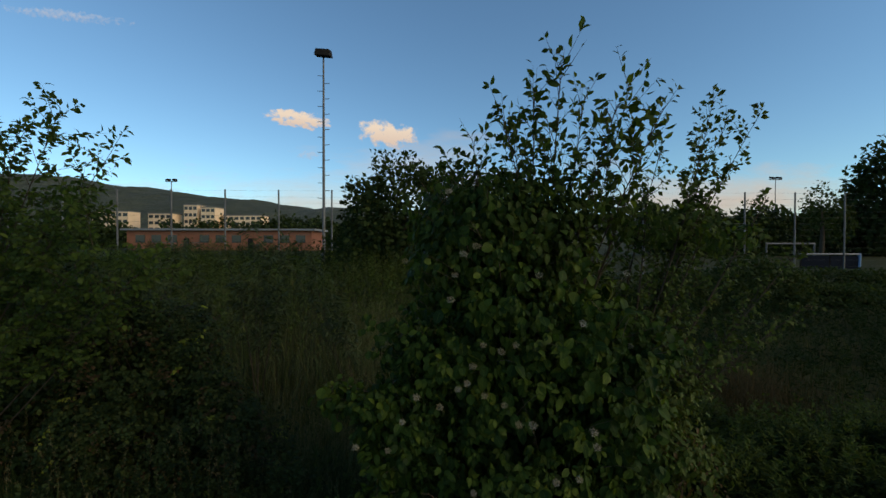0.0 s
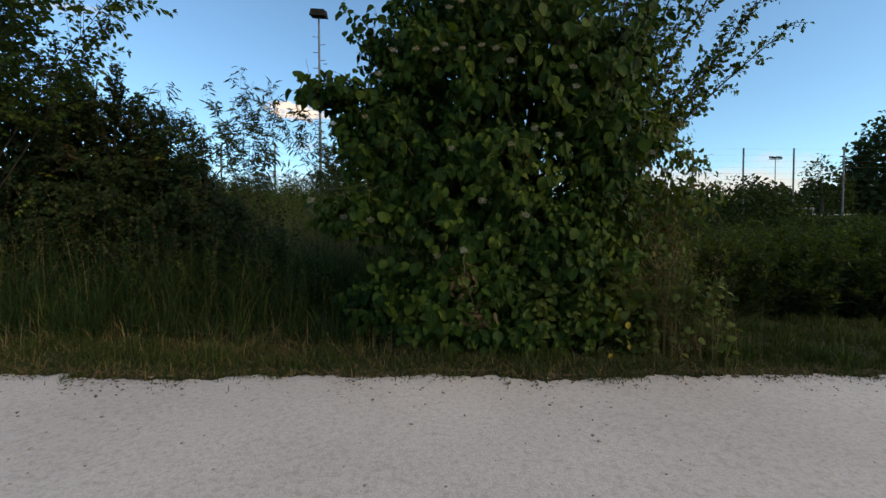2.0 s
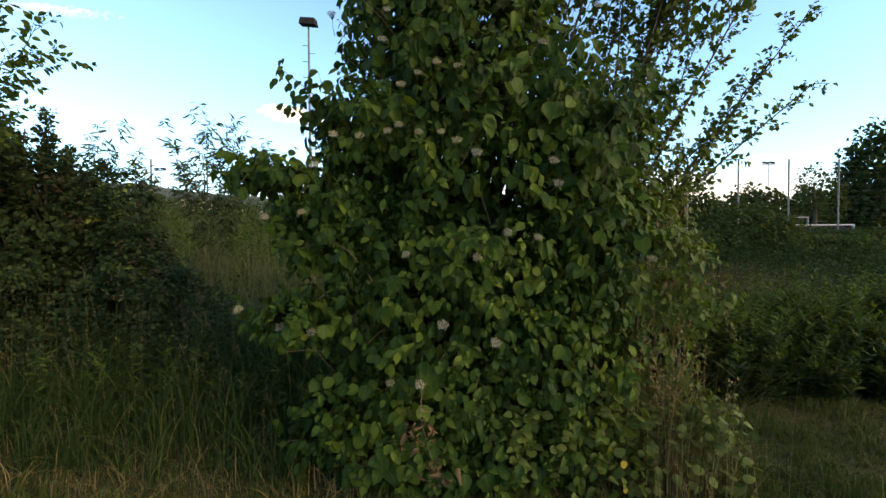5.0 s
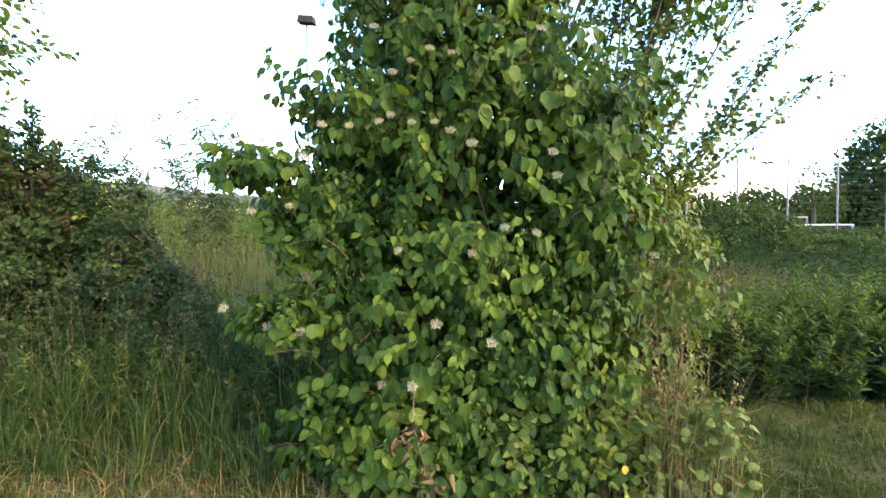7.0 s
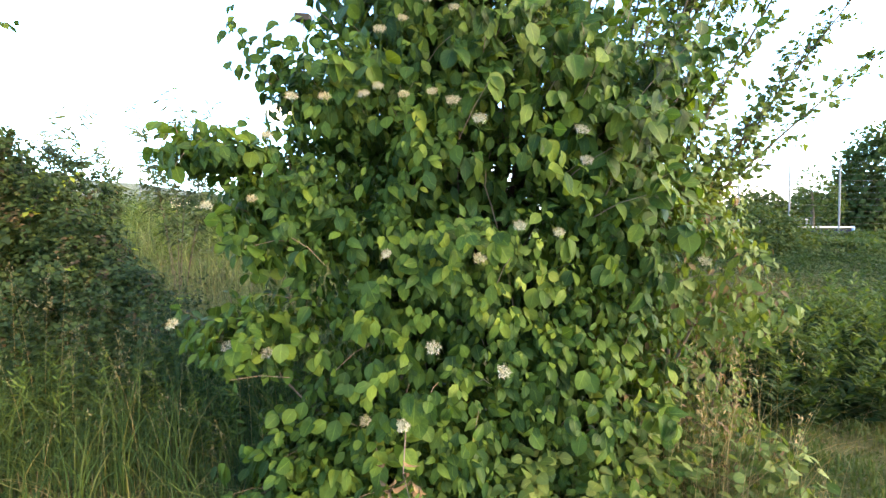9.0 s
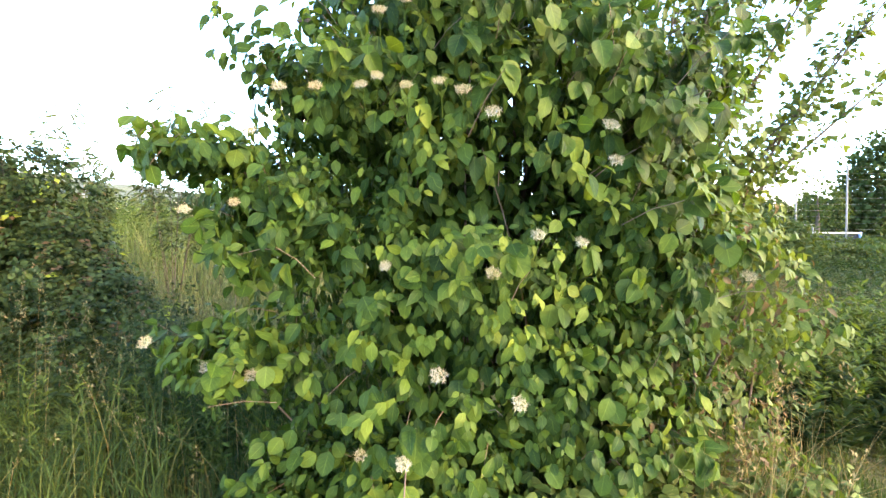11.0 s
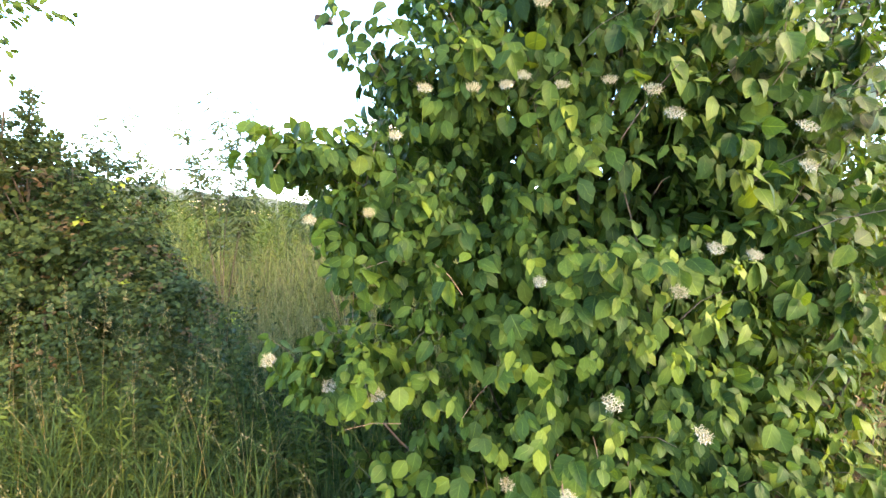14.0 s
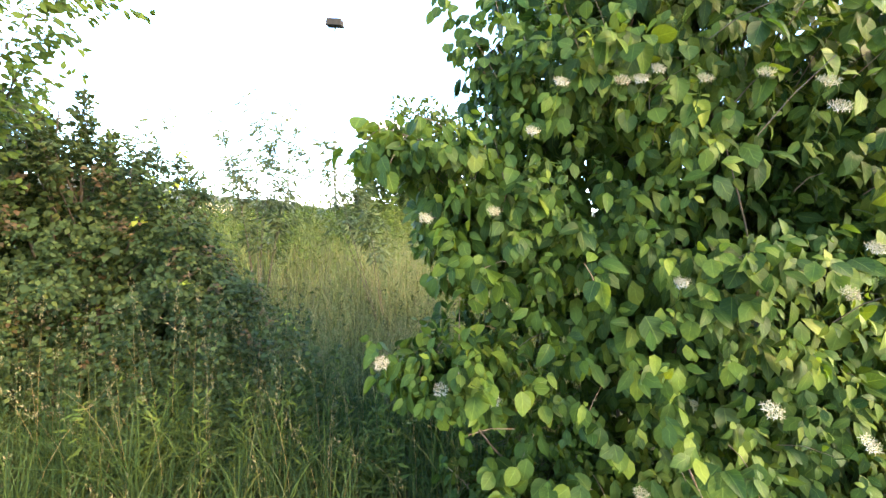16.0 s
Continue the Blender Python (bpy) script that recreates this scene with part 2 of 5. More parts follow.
c = ramp(n, l, noise_node(n, l, 45, 6, 0.8), [(0.34, G(.72, .7, .67)), (0.52, G(1, 1, 1)), (0.66, G(1.08, 1.08, 1.07))])
l.new(mix(n, l, 'MULTIPLY', 0.9, mix(n, l, 'MULTIPLY', 0.9, a, b), c), p.inputs["Base Color"])
p.inputs["Roughness"].default_value = 0.9
bump(n, l, p, mix(n, l, "MIX", 0.6, vor.outputs["Distance"], noise_node(n, l, 90, 6, 0.7)), 0.45, 0.004)

forest, n, l, p = shader("far_forest")
a = ramp(n, l, noise_node(n, l, 0.03, 8, 0.75), [(0.35, G(.018, .026, .016)), (0.5, G(.035, .045, .025)), (0.68, G(.06, .065, .035))])
l.new(a, p.inputs["Base Color"])
p.inputs["Roughness"].default_value = 1.0
bump(n, l, p, noise_node(n, l, 0.06, 6), 1.0, 12)


# ---- mesh building ----
class Geo:
    """Quads gathered in arrays, made into one mesh."""

    def __init__(self):
        self.v, self.f, self.u, self.count = [], [], [], 0

    def add(self, v, f, u=None):
        v = np.asarray(v, float).reshape(-1, 3)
        f = np.asarray(f, int).reshape(-1, 4)
        self.v.append(v)
        self.f.append(f + self.count)
        self.u.append(np.zeros((len(v), 2)) if u is None else np.asarray(u, float).reshape(-1, 2))
        self.count += len(v)

    def mesh(self, name, material, smooth=True):
        v, f, u = np.concatenate(self.v), np.concatenate(self.f), np.concatenate(self.u)
        me = bpy.data.meshes.new(name)
        me.from_pydata(v, [], f)
        layer = me.uv_layers.new(name="UVMap")
        layer.data.foreach_set("uv", u[f.ravel()].ravel())
        if smooth:
            me.polygons.foreach_set("use_smooth", np.ones(len(f), bool))
        me.materials.append(material)
        me.update()
        return me


def part(name, geo, material, parent, label="", kind="", smooth=True):
    me = geo if isinstance(geo, bpy.types.Mesh) else geo.mesh(name, material, smooth)
    ob = new(name, me)
    ob.parent = parent
    return tagged(ob, label, kind=kind)


def thing(name, label, category, group="", kind="", at=(0, 0, 0)):
    ob = new(name)
    ob.location = at
    ob.empty_display_size = 0.1
    return tagged(ob, label, category, group, kind)


def unit(a):
    return a / np.maximum(np.linalg.norm(a, axis=-1, keepdims=True), 1e-9)


def tube(geo, pts, radii, sides=6):
    pts, radii = np.asarray(pts, float), np.asarray(radii, float)
    t = unit(np.gradient(pts, axis=0))
    ref = np.array([0.31, 0.87, 0.12])
    a = unit(np.cross(t, ref))
    b = np.cross(t, a)
    ang = np.linspace(0, 2 * np.pi, sides, endpoint=False)
    ring = (a[:, None] * np.cos(ang)[None, :, None] + b[:, None] * np.sin(ang)[None, :, None]) * radii[:, None, None] + pts[:, None]
    k = len(pts)
    i, j = np.meshgrid(np.arange(k - 1), np.arange(sides), indexing="ij")
    j2 = (j + 1) % sides
    f = np.stack([i * sides + j, i * sides + j2, (i + 1) * sides + j2, (i + 1) * sides + j], -1).reshape(-1, 4)
    geo.add(ring.reshape(-1, 3), f)


def box(geo, x0, y0, z0, x1, y1, z1):
    v = [(x0, y0, z0), (x1, y0, z0), (x1, y1, z0), (x0, y1, z0), (x0, y0, z1), (x1, y0, z1), (x1, y1, z1), (x0, y1, z1)]
    geo.add(v, [(0, 3, 2, 1), (4, 5, 6, 7), (0, 1, 5, 4), (1, 2, 6, 5), (2, 3, 7, 6), (3, 0, 4, 7)])


def leaf_form(width, rows, peak=0.42, fold=0.16, droop=0.25, wave=0.0, tip=1.0, cols=(-1, 0, 1), ovate=False):
    """A leaf one long: across x, along y, its face to z; folded on the midrib and bent down to the tip."""
    t = np.linspace(0, 1, rows)
    e = math.log(0.5) / math.log(peak)
    w = np.sin(np.pi * np.clip(t ** e, 0, 1)) ** (0.8 * tip) * width / 2
    if ovate:
        w = np.clip(np.sin(np.pi * np.clip(t / .97, 0, 1) ** e), 0, 1) ** .55 * (1 - .12 * np.clip((t - .5) / .5, 0, 1) ** 2) * width / 2
    w[0], w[-1] = 0.03 if ovate else 0.012, 0.004
    v, u = [], []
    for k, s in enumerate(t):
        for c in cols:
            z = -droop * s * s + fold * w[k] * abs(c) ** 1.4 + wave * abs(c) * math.sin(9 * s + 2 * c)
            v.append((c * w[k], s, z))
            u.append((0.5 + 0.5 * c, s))
    f, m = [], len(cols)
    for k in range(rows - 1):
        for c in range(m - 1):
            q = k * m + c
            f.append((q, q + 1, q + m + 1, q + m))
    return np.array(v), np.array(f), np.array(u)


def frames_of(d, nrm):
    d = unit(d)
    x = unit(np.cross(d, nrm))
    return x, d, np.cross(x, d)


def scatter(geo, form, p, d, nrm, size):
    """Leaves of one form: bases p, axes d, faces towards nrm, lengths size."""
    v, f, u = form
    x, y, z = frames_of(d, nrm)
    k = len(p)
    out = p[:, None] + size[:, None, None] * (v[None, :, 0, None] * x[:, None] + v[None, :, 1, None] * y[:, None] + v[None, :, 2, None] * z[:, None])
    ff = f[None] + (np.arange(k) * len(v))[:, None, None]
    geo.add(out.reshape(-1, 3), ff.reshape(-1, 4), np.tile(u, (k, 1)))


def leaf_pose(p, d, nrm, s):
    x, y, z = frames_of(np.array([d]), np.array([nrm]))
    m = Matrix((x[0] * s, y[0] * s, z[0] * s)).transposed().to_4x4()
    m.translation = p
    return m


def height(x, y):
    """The ground: the path level, the verge, then a slow bank up to the sports ground."""
    x, y = np.asarray(x, float), np.asarray(y, float)
    near = -0.022 * np.clip(x, -8, 8)
    rise = np.clip((y - 4.0) / 9.0, 0, 1)
    rise = rise * rise * (3 - 2 * rise)
    side = np.clip((4.5 - x) / 6.0, 0, 1)
    bank = 0.55 + 1.0 * side * side * (3 - 2 * side)
    flat = np.clip((y - 14.0) / 5.0, 0, 1)
    bank = bank + (0.85 - bank) * flat
    lump = 0.03 * np.sin(1.7 * x + 0.6) * np.sin(1.3 * y + 1.0) + 0.02 * np.sin(3.9 * x + 2.0 * y)
    soft = np.clip((y - 2.5) / 1.2, 0, 1)
    return near * (1 - rise) + bank * rise + lump * soft


# ---- ground, path ----
def graded(reach, fine, step):
    a = np.arange(0, fine, step)
    b = fine * (reach / fine) ** np.linspace(0, 1, 46)
    a = np.concatenate([a, b])
    return np.concatenate([-a[:0:-1], a])


def sheet(xs, ys, zf):
    gx, gy = np.meshgrid(xs, ys, indexing="ij")
    v = np.stack([gx, gy, zf(gx, gy)], -1).reshape(-1, 3)
    i, j = np.meshgrid(np.arange(len(xs) - 1), np.arange(len(ys) - 1), indexing="ij")
    q = i * len(ys) + j
    f = np.stack([q, q + len(ys), q + len(ys) + 1, q + 1], -1).reshape(-1, 4)
    g = Geo()
    g.add(v, f)
    return g


ground = new("ground", sheet(graded(3000, 9, 0.15), graded(3000, 9, 0.15) + 2.5, height).mesh("ground", soil))
tagged(ground, "dark earth and meadow floor rising gently to a sports ground", "ground", kind="structure")


EDGE = np.random.default_rng(5)
WAVES = [(EDGE.uniform(.8, 1.25) * 1.55 ** k, EDGE.uniform(0, 6.28), .03 * .84 ** k) for k in range(1, 13)]


def path_edge(x):
    y = 2.02 + 0.05 * np.clip(x, -6, 6)
    for f, ph, a in WAVES:
        y = y + a * np.sin(f * x + ph)
    return y


xs = np.concatenate([np.linspace(-16, -5, 60), np.linspace(-4.98, 6, 1000), np.linspace(6.1, 16, 60)])
ys = np.linspace(0, 1, 26) ** 0.8
gx, gy = np.meshgrid(xs, ys, indexing="ij")
back = -3.65 + path_edge(gx * .9 + 31)
yy = back + (path_edge(gx) - back) * gy
zz = height(gx, yy) + 0.007 + 0.003 * np.sin(4 * gx) * np.sin(3 * yy) - 0.012 * (gy >= 0.999) - 0.012 * (gy <= 0.001)
i, j = np.meshgrid(np.arange(1119), np.arange(25), indexing="ij")
q = i * 26 + j
g = Geo()
g.add(np.stack([gx, yy, zz], -1).reshape(-1, 3), np.stack([q, q + 26, q + 27, q + 1], -1).reshape(-1, 4))
path = new("gravel_path", g.mesh("gravel_path", gravel))
tagged(path, "pale compacted gravel footpath with a ragged grassy edge", "path", kind="structure")

# pebbles on the path
g = Geo()
k = 520
px = rng.uniform(-3.5, 4.0, k)
py = path_edge(px) - np.abs(rng.normal(0, 0.8, k)) + 0.02
pz = height(px, py) + 0.008
ico = np.array([(-1, -.7, -.5), (1, -.8, -.5), (.9, .8, -.5), (-.8, .9, -.5), (-.6, -.5, .5), (.5, -.6, .6), (.6, .5, .45), (-.5, .6, .55)])
icf = np.array([(0, 3, 2, 1), (4, 5, 6, 7), (0, 1, 5, 4), (1, 2, 6, 5), (2, 3, 7, 6), (3, 0, 4, 7)])
ang, s = rng.uniform(0, 6.28, k), rng.uniform(0.0015, 0.0045, k) * rng.choice([1, 1, 1, 1.8], k)
ca, sa = np.cos(ang), np.sin(ang)
v = np.stack([ico[None, :, 0] * ca[:, None] - ico[None, :, 1] * sa[:, None], ico[None, :, 0] * sa[:, None] + ico[None, :, 1] * ca[:, None], 0.7 * ico[None, :, 2].repeat(k, 0)], -1)
v = v * s[:, None, None] + np.stack([px, py, pz], -1)[:, None]
g.add(v.reshape(-1, 3), (icf[None] + (np.arange(k) * 8)[:, None, None]).reshape(-1, 4))
pebble_grey = surface("pebble_grey", [(0.3, G(.12, .1, .085)), (0.7, G(.3, .27, .24))], 30, 0.85, 100, 0.3, 0.002)
tagged(new("pebbles", g.mesh("pebbles", pebble_grey, False)), "small grey pebbles strewn over the gravel path", "pebbles", kind="stuff")


# ---- far distance ----
def ridge_height(x):
    return np.interp(x, [-2600, -1500, -1060, -880, -630, -470, -350, 0, 640, 1500, 2600], [235, 215, 192, 165, 138, 118, 108, 92, 88, 70, 60]) + 4 * np.sin(x / 47) + 2.5 * np.sin(x / 17)


gx, gy = np.meshgrid(np.linspace(-2600, 2600, 420), np.linspace(0, 1, 14), indexing="ij")
gz = ridge_height(gx) * np.sin(np.pi * np.clip(gy, 0, 1) / 1.0) ** 0.8 - 6 + 2.5 * np.sin(gx / 7.1 + 9 * gy) * np.sin(gy * 40 + gx / 13)
i, j = np.meshgrid(np.arange(419), np.arange(13), indexing="ij")
q = i * 14 + j
g = Geo()
g.add(np.stack([gx, 700 + 1000 * gy, gz], -1).reshape(-1, 3), np.stack([q, q + 14, q + 15, q + 1], -1).reshape(-1, 4))
tagged(new("hill", g.mesh("hill", forest)), "long dark wooded ridge on the horizon", "hill", kind="structure")


CLOUD_GLOW = 0.75


def cloud(label, x0, z0, x1, z1, material, lean=0.0, y=2800.0):
    g = Geo()
    g.add([(x0, y, z0), (x1, y, z0 - lean), (x1, y, z1 - lean), (x0, y, z1)], [(0, 1, 2, 3)], [(0, 0), (1, 0), (1, 1), (0, 1)])
    tagged(new("backdrop_cloud", g.mesh("backdrop_cloud", material, False)), label, "cloud", "evening clouds", "structure")


cream = (1.0, .9, .82)
cloud("long low evening cloud tinted cream", -1290, 800, -700, 960, vapour("cloud_long", 3.2, 1.3, cream, CLOUD_GLOW, 2.4, (2.4, 1)), 70)
cloud("puffy evening cloud tinted cream", -640, 640, -110, 890, vapour("cloud_puffy", 2.8, 4.1, cream, CLOUD_GLOW, 2.6, (1.9, 1)), 30)
cloud("faint pink cloud low in the sky", -1020, 560, -820, 640, vapour("cloud_faint", 3.0, 7.7, (1.0, .84, .8), CLOUD_GLOW * .8, .42, (2, 1)))
# two glowing haze cards added to pale and warm the low sky
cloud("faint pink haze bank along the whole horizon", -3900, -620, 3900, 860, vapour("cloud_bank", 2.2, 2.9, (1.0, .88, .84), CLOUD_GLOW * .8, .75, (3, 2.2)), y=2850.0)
cloud("faint peach cloud bank low over the trees", 500, 60, 3600, 620, vapour("cloud_peach", 2.4, 5.3, (1.0, .84, .74), CLOUD_GLOW * .8, .7, (2, 1)))
cloud("thin high vapour trail", -3150, 1560, -2000, 1660, vapour("vapour_trail", 5.0, 9.2, (.95, .95, 1.0), CLOUD_GLOW * .9, .5, (6, .6)), 130)


# ---- buildings ----
def block(parent, x0, y0, z0, x1, y1, z1, floors, bays, wall_mat):
    g = Geo()
    box(g, x0, y0, z0, x1, y1, z1)
    w = part("wall", g, wall_mat, parent, smooth=False)
    g = Geo()
    box(g, x0 - .3, y0 - .3, z1, x1 + .3, y1 + .3, z1 + .5)
    part("roof", g, roof_felt, parent, smooth=False)
    fh, bw = (z1 - z0) / floors, (x1 - x0) / bays
    for a in range(floors):
        for b in range(bays):
            g = Geo()
            cx, cz = x0 + (b + .5) * bw, z0 + (a + .55) * fh
            box(g, cx - bw * .36, y0 - .12, cz - fh * .24, cx + bw * .36, y0 + .3, cz + fh * .24)
            part("window", g, glass_dark, w, smooth=False)


def apartment(label, x, y, w, d, z0, z1, floors, bays):
    e = thing("apartment_building", label, "building", "far buildings")
    block(e, x, y, z0, x + w, y + d, z1, floors, bays, plaster)


apartment("white flat-roofed block catching the last sun", -158, 250, 8, 10, 1, 25.5, 6, 3)
apartment("white flat-roofed block of three storeys in evening sun", -137, 255, 24, 11, 1, 19.5, 5, 7)
apartment("white flat-roofed tower section in evening sun", -147, 249, 8.5, 10, 1, 24, 6, 3)
apartment("low pale block half hidden by trees", -177, 246, 14, 10, 1, 20, 5, 4)
apartment("long low pale house at the wood's foot", -214, 250, 22, 10, 1, 21.5, 5, 6)

club = thing("clubhouse", "long flat-roofed red-brown clubhouse with a pale roof edge", "building")
g = Geo()
box(g, -71, 92, 0.8, -29.5, 101, 5.3)
cw = part("wall", g, red_wall, club, smooth=False)
g = Geo()
box(g, -72, 91.2, 5.35, -28.6, 102, 5.75)
part("roof", g, white_paint, club, "pale roof edge", smooth=False)
for k in range(11):
    g = Geo()
    x = -69 + k * 3.6
    if k in (3, 7):
        box(g, x, 91.9, 0.9, x + 1.2, 92.3, 3.6)
        part("door", g, dark_steel, club, "dark door", smooth=False)
    else:
        box(g, x, 91.9, 2.6, x + 2.1, 92.3, 4.3)
        part("window", g, glass_dark, club, smooth=False)


# ---- sports ground: masts, fence, barrier, goals ----
def mast(label, x, y, z0, top, rungs, heads=1, r=0.13):
    far = .75 if heads > 1 else 1.0
    e = thing("floodlight_mast", label, "floodlight mast", "floodlight masts")
    g = Geo()
    tube(g, [(x, y, z0), (x, y, (z0 + top) / 2), (x, y, top)], [r, r * .8, r * .55], 8)
    part("pole", g, pole_grey, e)
    for k in range(rungs):
        z = z0 + 4.5 + k * (top - z0 - 5.2) / max(rungs, 1)
        g = Geo()
        sgn = 1 if k % 2 else -1
        tube(g, [(x, y, z), (x + sgn * .2, y, z), (x + sgn * .38, y, z + .02)], [.02, .02, .02], 4)
        part("step_rung", g, steel, e)
    for k in range(heads):
        off = (k - (heads - 1) / 2) * 1.15
        g = Geo()
        v = np.array([(-.5, -.35, -.1), (.5, -.45, -.22), (.5, .35, -.05), (-.5, .4, .05), (-.42, -.3, .3), (.42, -.4, .2), (.42, .3, .4), (-.42, .3, .45)])
        g.add(v * far + (x + off, y, top + .12), [(0, 3, 2, 1), (4, 5, 6, 7), (0, 1, 5, 4), (1, 2, 6, 5), (2, 3, 7, 6), (3, 0, 4, 7)])
        part("lamp_head", g, dark_steel, e, "dark box floodlight", smooth=False)
    if heads > 1:
        g = Geo()
        box(g, x - heads * .55, y - .06, top - .15, x + heads * .55, y + .06, top)
        part("crossbar", g, steel, e, smooth=False)


mast("tall grey floodlight mast with climbing rungs", -7.55, 25.95, 0.9, 14.28, 17, 1, 0.1)
mast("distant twin-head floodlight mast by the clubhouse", -49, 74, 0.9, 13.7, 0, 2, 0.12)
mast("distant twin-head floodlight mast beyond the trees", 57.5, 71, 0.9, 13.8, 0, 2, 0.1)
mast("small lamp mast beside the pitch", -12.3, 78, 0.9, 9.6, 0, 1, 0.12)

fence = thing("ball_fence", "tall ball-stop fence of grey steel posts and thin wires", "fence")
for k in range(-8, 21):
    g = Geo()
    x, fy = -17.09 + k * 2.795, 21.5 + 0.071 * k
    tube(g, [(x, fy, 0.8), (x, fy, 3), (x, fy, 5.38)], [.045, .045, .045], 6)
    tube(g, [(x, fy, 5.38), (x, fy, 5.40)], [.045, .002], 6)
    part("post", g, steel, fence)
for k in range(14):
    g = Geo()
    z = 5.33 - k * 0.33
    tube(g, [(-39.45, 20.9, z), (-.3, 21.9, z), (38.8, 22.9, z)], [.0022] * 3, 4)
    part("wire", g, steel, fence)

barrier = thing("pitch_barrier", "white-railed barrier with blue boards along the pitch", "barrier")
for k in range(2):
    x = 22.7 + k * 1.85
    g = Geo()
    tube(g, [(x, 26, .85), (x, 26, 1.4), (x, 26, 1.9)], [.04] * 3, 6)
    part("post", g, dark_steel, barrier)
    g = Geo()
    box(g, x + .05, 25.97, 1.0, x + 1.8, 26.0, 1.82)
    part("board", g, blue_board, barrier, "blue board", smooth=False)
g = Geo()
tube(g, [(22.6, 25.97, 1.93), (24.5, 25.97, 1.93), (26.5, 25.97, 1.93)], [.055] * 3, 8)
part("rail", g, white_paint, barrier, "white top rail")
g = Geo()
tube(g, [(26.45, 26, .8), (26.45, 26, 1.4), (26.45, 26, 2.0)], [.09, .09, .09], 8)
part("end_post", g, blue_post, barrier, "blue end post")


def goal(label, x, y, w, h, z0):
    e = thing("goal", label, "football goal", "football goals")
    for s in (0, w):
        g = Geo()
        tube(g, [(x + s, y, z0), (x + s, y, z0 + h / 2), (x + s, y, z0 + h)], [.06] * 3, 8)
        part("goal_post", g, shaded_goal_white, e)
    g = Geo()
    tube(g, [(x - .06, y, z0 + h), (x + w / 2, y, z0 + h), (x + w + .06, y, z0 + h)], [.06] * 3, 8)
    part("crossbar", g, shaded_goal_white, e)


goal("white football goal frame on the pitch", -62, 88, 4.0, 1.6, 1.0)
goal("second white football goal frame on the pitch", -55.6, 88, 3.2, 1.6, 1.0)
goal("white football goal frame behind the barrier", 23.7, 30, 3.5, 1.65, 0.95)


# ---- plants ----
def inside(p, e):
    c, r = np.array(e[:3]), np.array(e[3:6])
    return np.linalg.norm((p - c) / r, axis=-1)


def shell(blobs, count, r, lo=0.8, hi=1.04, hollows=(), floor_gap=0.03, lump=0.14):
    """Points in the outer skin of a union of lumpy ellipsoids, with the outward direction at each."""
    area = np.array([b[3] * b[5] + b[4] * b[5] + b[3] * b[4] for b in blobs])
    P, O = [], []
    have = 0
    while have < count:
        k = r.choice(len(blobs), 4000, p=area / area.sum())
        c, rad = np.array(blobs)[k, :3], np.array(blobs)[k, 3:6]
        d = unit(r.normal(size=(4000, 3)))
        lumpy = 1 + lump * np.sin(4.1 * d[:, 0] + k) * np.sin(4.7 * d[:, 2] + 1.3 * k) + 0.5 * lump * np.sin(9 * d[:, 0] + 7 * d[:, 2] + k)
        s = r.uniform(lo, hi, 4000) * lumpy
        p = c + d * rad * s[:, None]
        o = unit(d / rad)
        ok = p[:, 2] > height(p[:, 0], p[:, 1]) + floor_gap
        for q, b in enumerate(blobs):
            ok &= (k == q) | (inside(p, b) > lo)
        for h in hollows:
            ok &= inside(p, h) > 1
        P.append(p[ok])
        O.append(o[ok])
        have += ok.sum()
    return np.concatenate(P)[:count], np.concatenate(O)[:count]


def hanging(P, O, r, out=0.55, down=0.65, jitter=0.45, up=0.55):
    """Leaf axes that lean out and hang, and faces turned out and up to the light."""
    k = len(P)
    d = unit(O * out + np.array([0, 0, -down]) + r.normal(0, jitter, (k, 3)))
    nrm = unit(O * 0.75 + np.array([0, 0, up]) + r.normal(0, 0.38, (k, 3)))
    return d, nrm


def stems(parent, base, tips, r, material, name="stem", radius=0.02, bend=0.12, sides=6):
    out = []
    for tip in tips:
        g = Geo()
        b, e = np.array(base) + r.normal(0, 0.09, 3) * (1, 1, 0), np.array(tip)
        t = np.linspace(0, 1, 9)[:, None]
        mid = r.normal(0, bend, 3)
        pts = b + (e - b) * t + mid * np.sin(np.pi * t) + np.array([0, 0, 0.25]) * np.sin(np.pi * t) * np.linalg.norm((e - b)[:2]) * 0.5
        tube(g, pts, np.linspace(radius, radius * .25, 9), sides)
        part(name, g, material, parent)
        out.append(pts)
    return out


r = np.random.default_rng(11)
tiny_leaf = [leaf_form(0.66, 3, 0.5, 0.2, 0.3, cols=(-1, 1)), leaf_form(0.84, 3, 0.52, 0.3, 0.45, cols=(-1, 1))]
seed_leaf = [leaf_form(0.3, 3, 0.45, 0, 0.2, cols=(-1, 1))]
round_leaf = [leaf_form(0.64, 4, 0.5, 0.2, 0.3, cols=(-1, 1)), leaf_form(0.52, 4, 0.48, 0.3, 0.5)]
slim_leaf = [leaf_form(0.17, 4, 0.4, 0.2, 0.4, cols=(-1, 1)), leaf_form(0.2, 4, 0.42, 0.2, 0.25, cols=(-1, 1))]
RIB = (-1, -.55, 0, .55, 1)
broad = [leaf_form(wd, 7, pk, fo, dr, wv, 1, RIB, True) for wd, pk, fo, dr, wv in ((.8, .45, .14, .24, .010), (.74, .44, .3, .4, .014), (.86, .46, .08, .16, .012), (.68, .44, .55, .6, .018), (.82, .45, .18, .1, .016))]

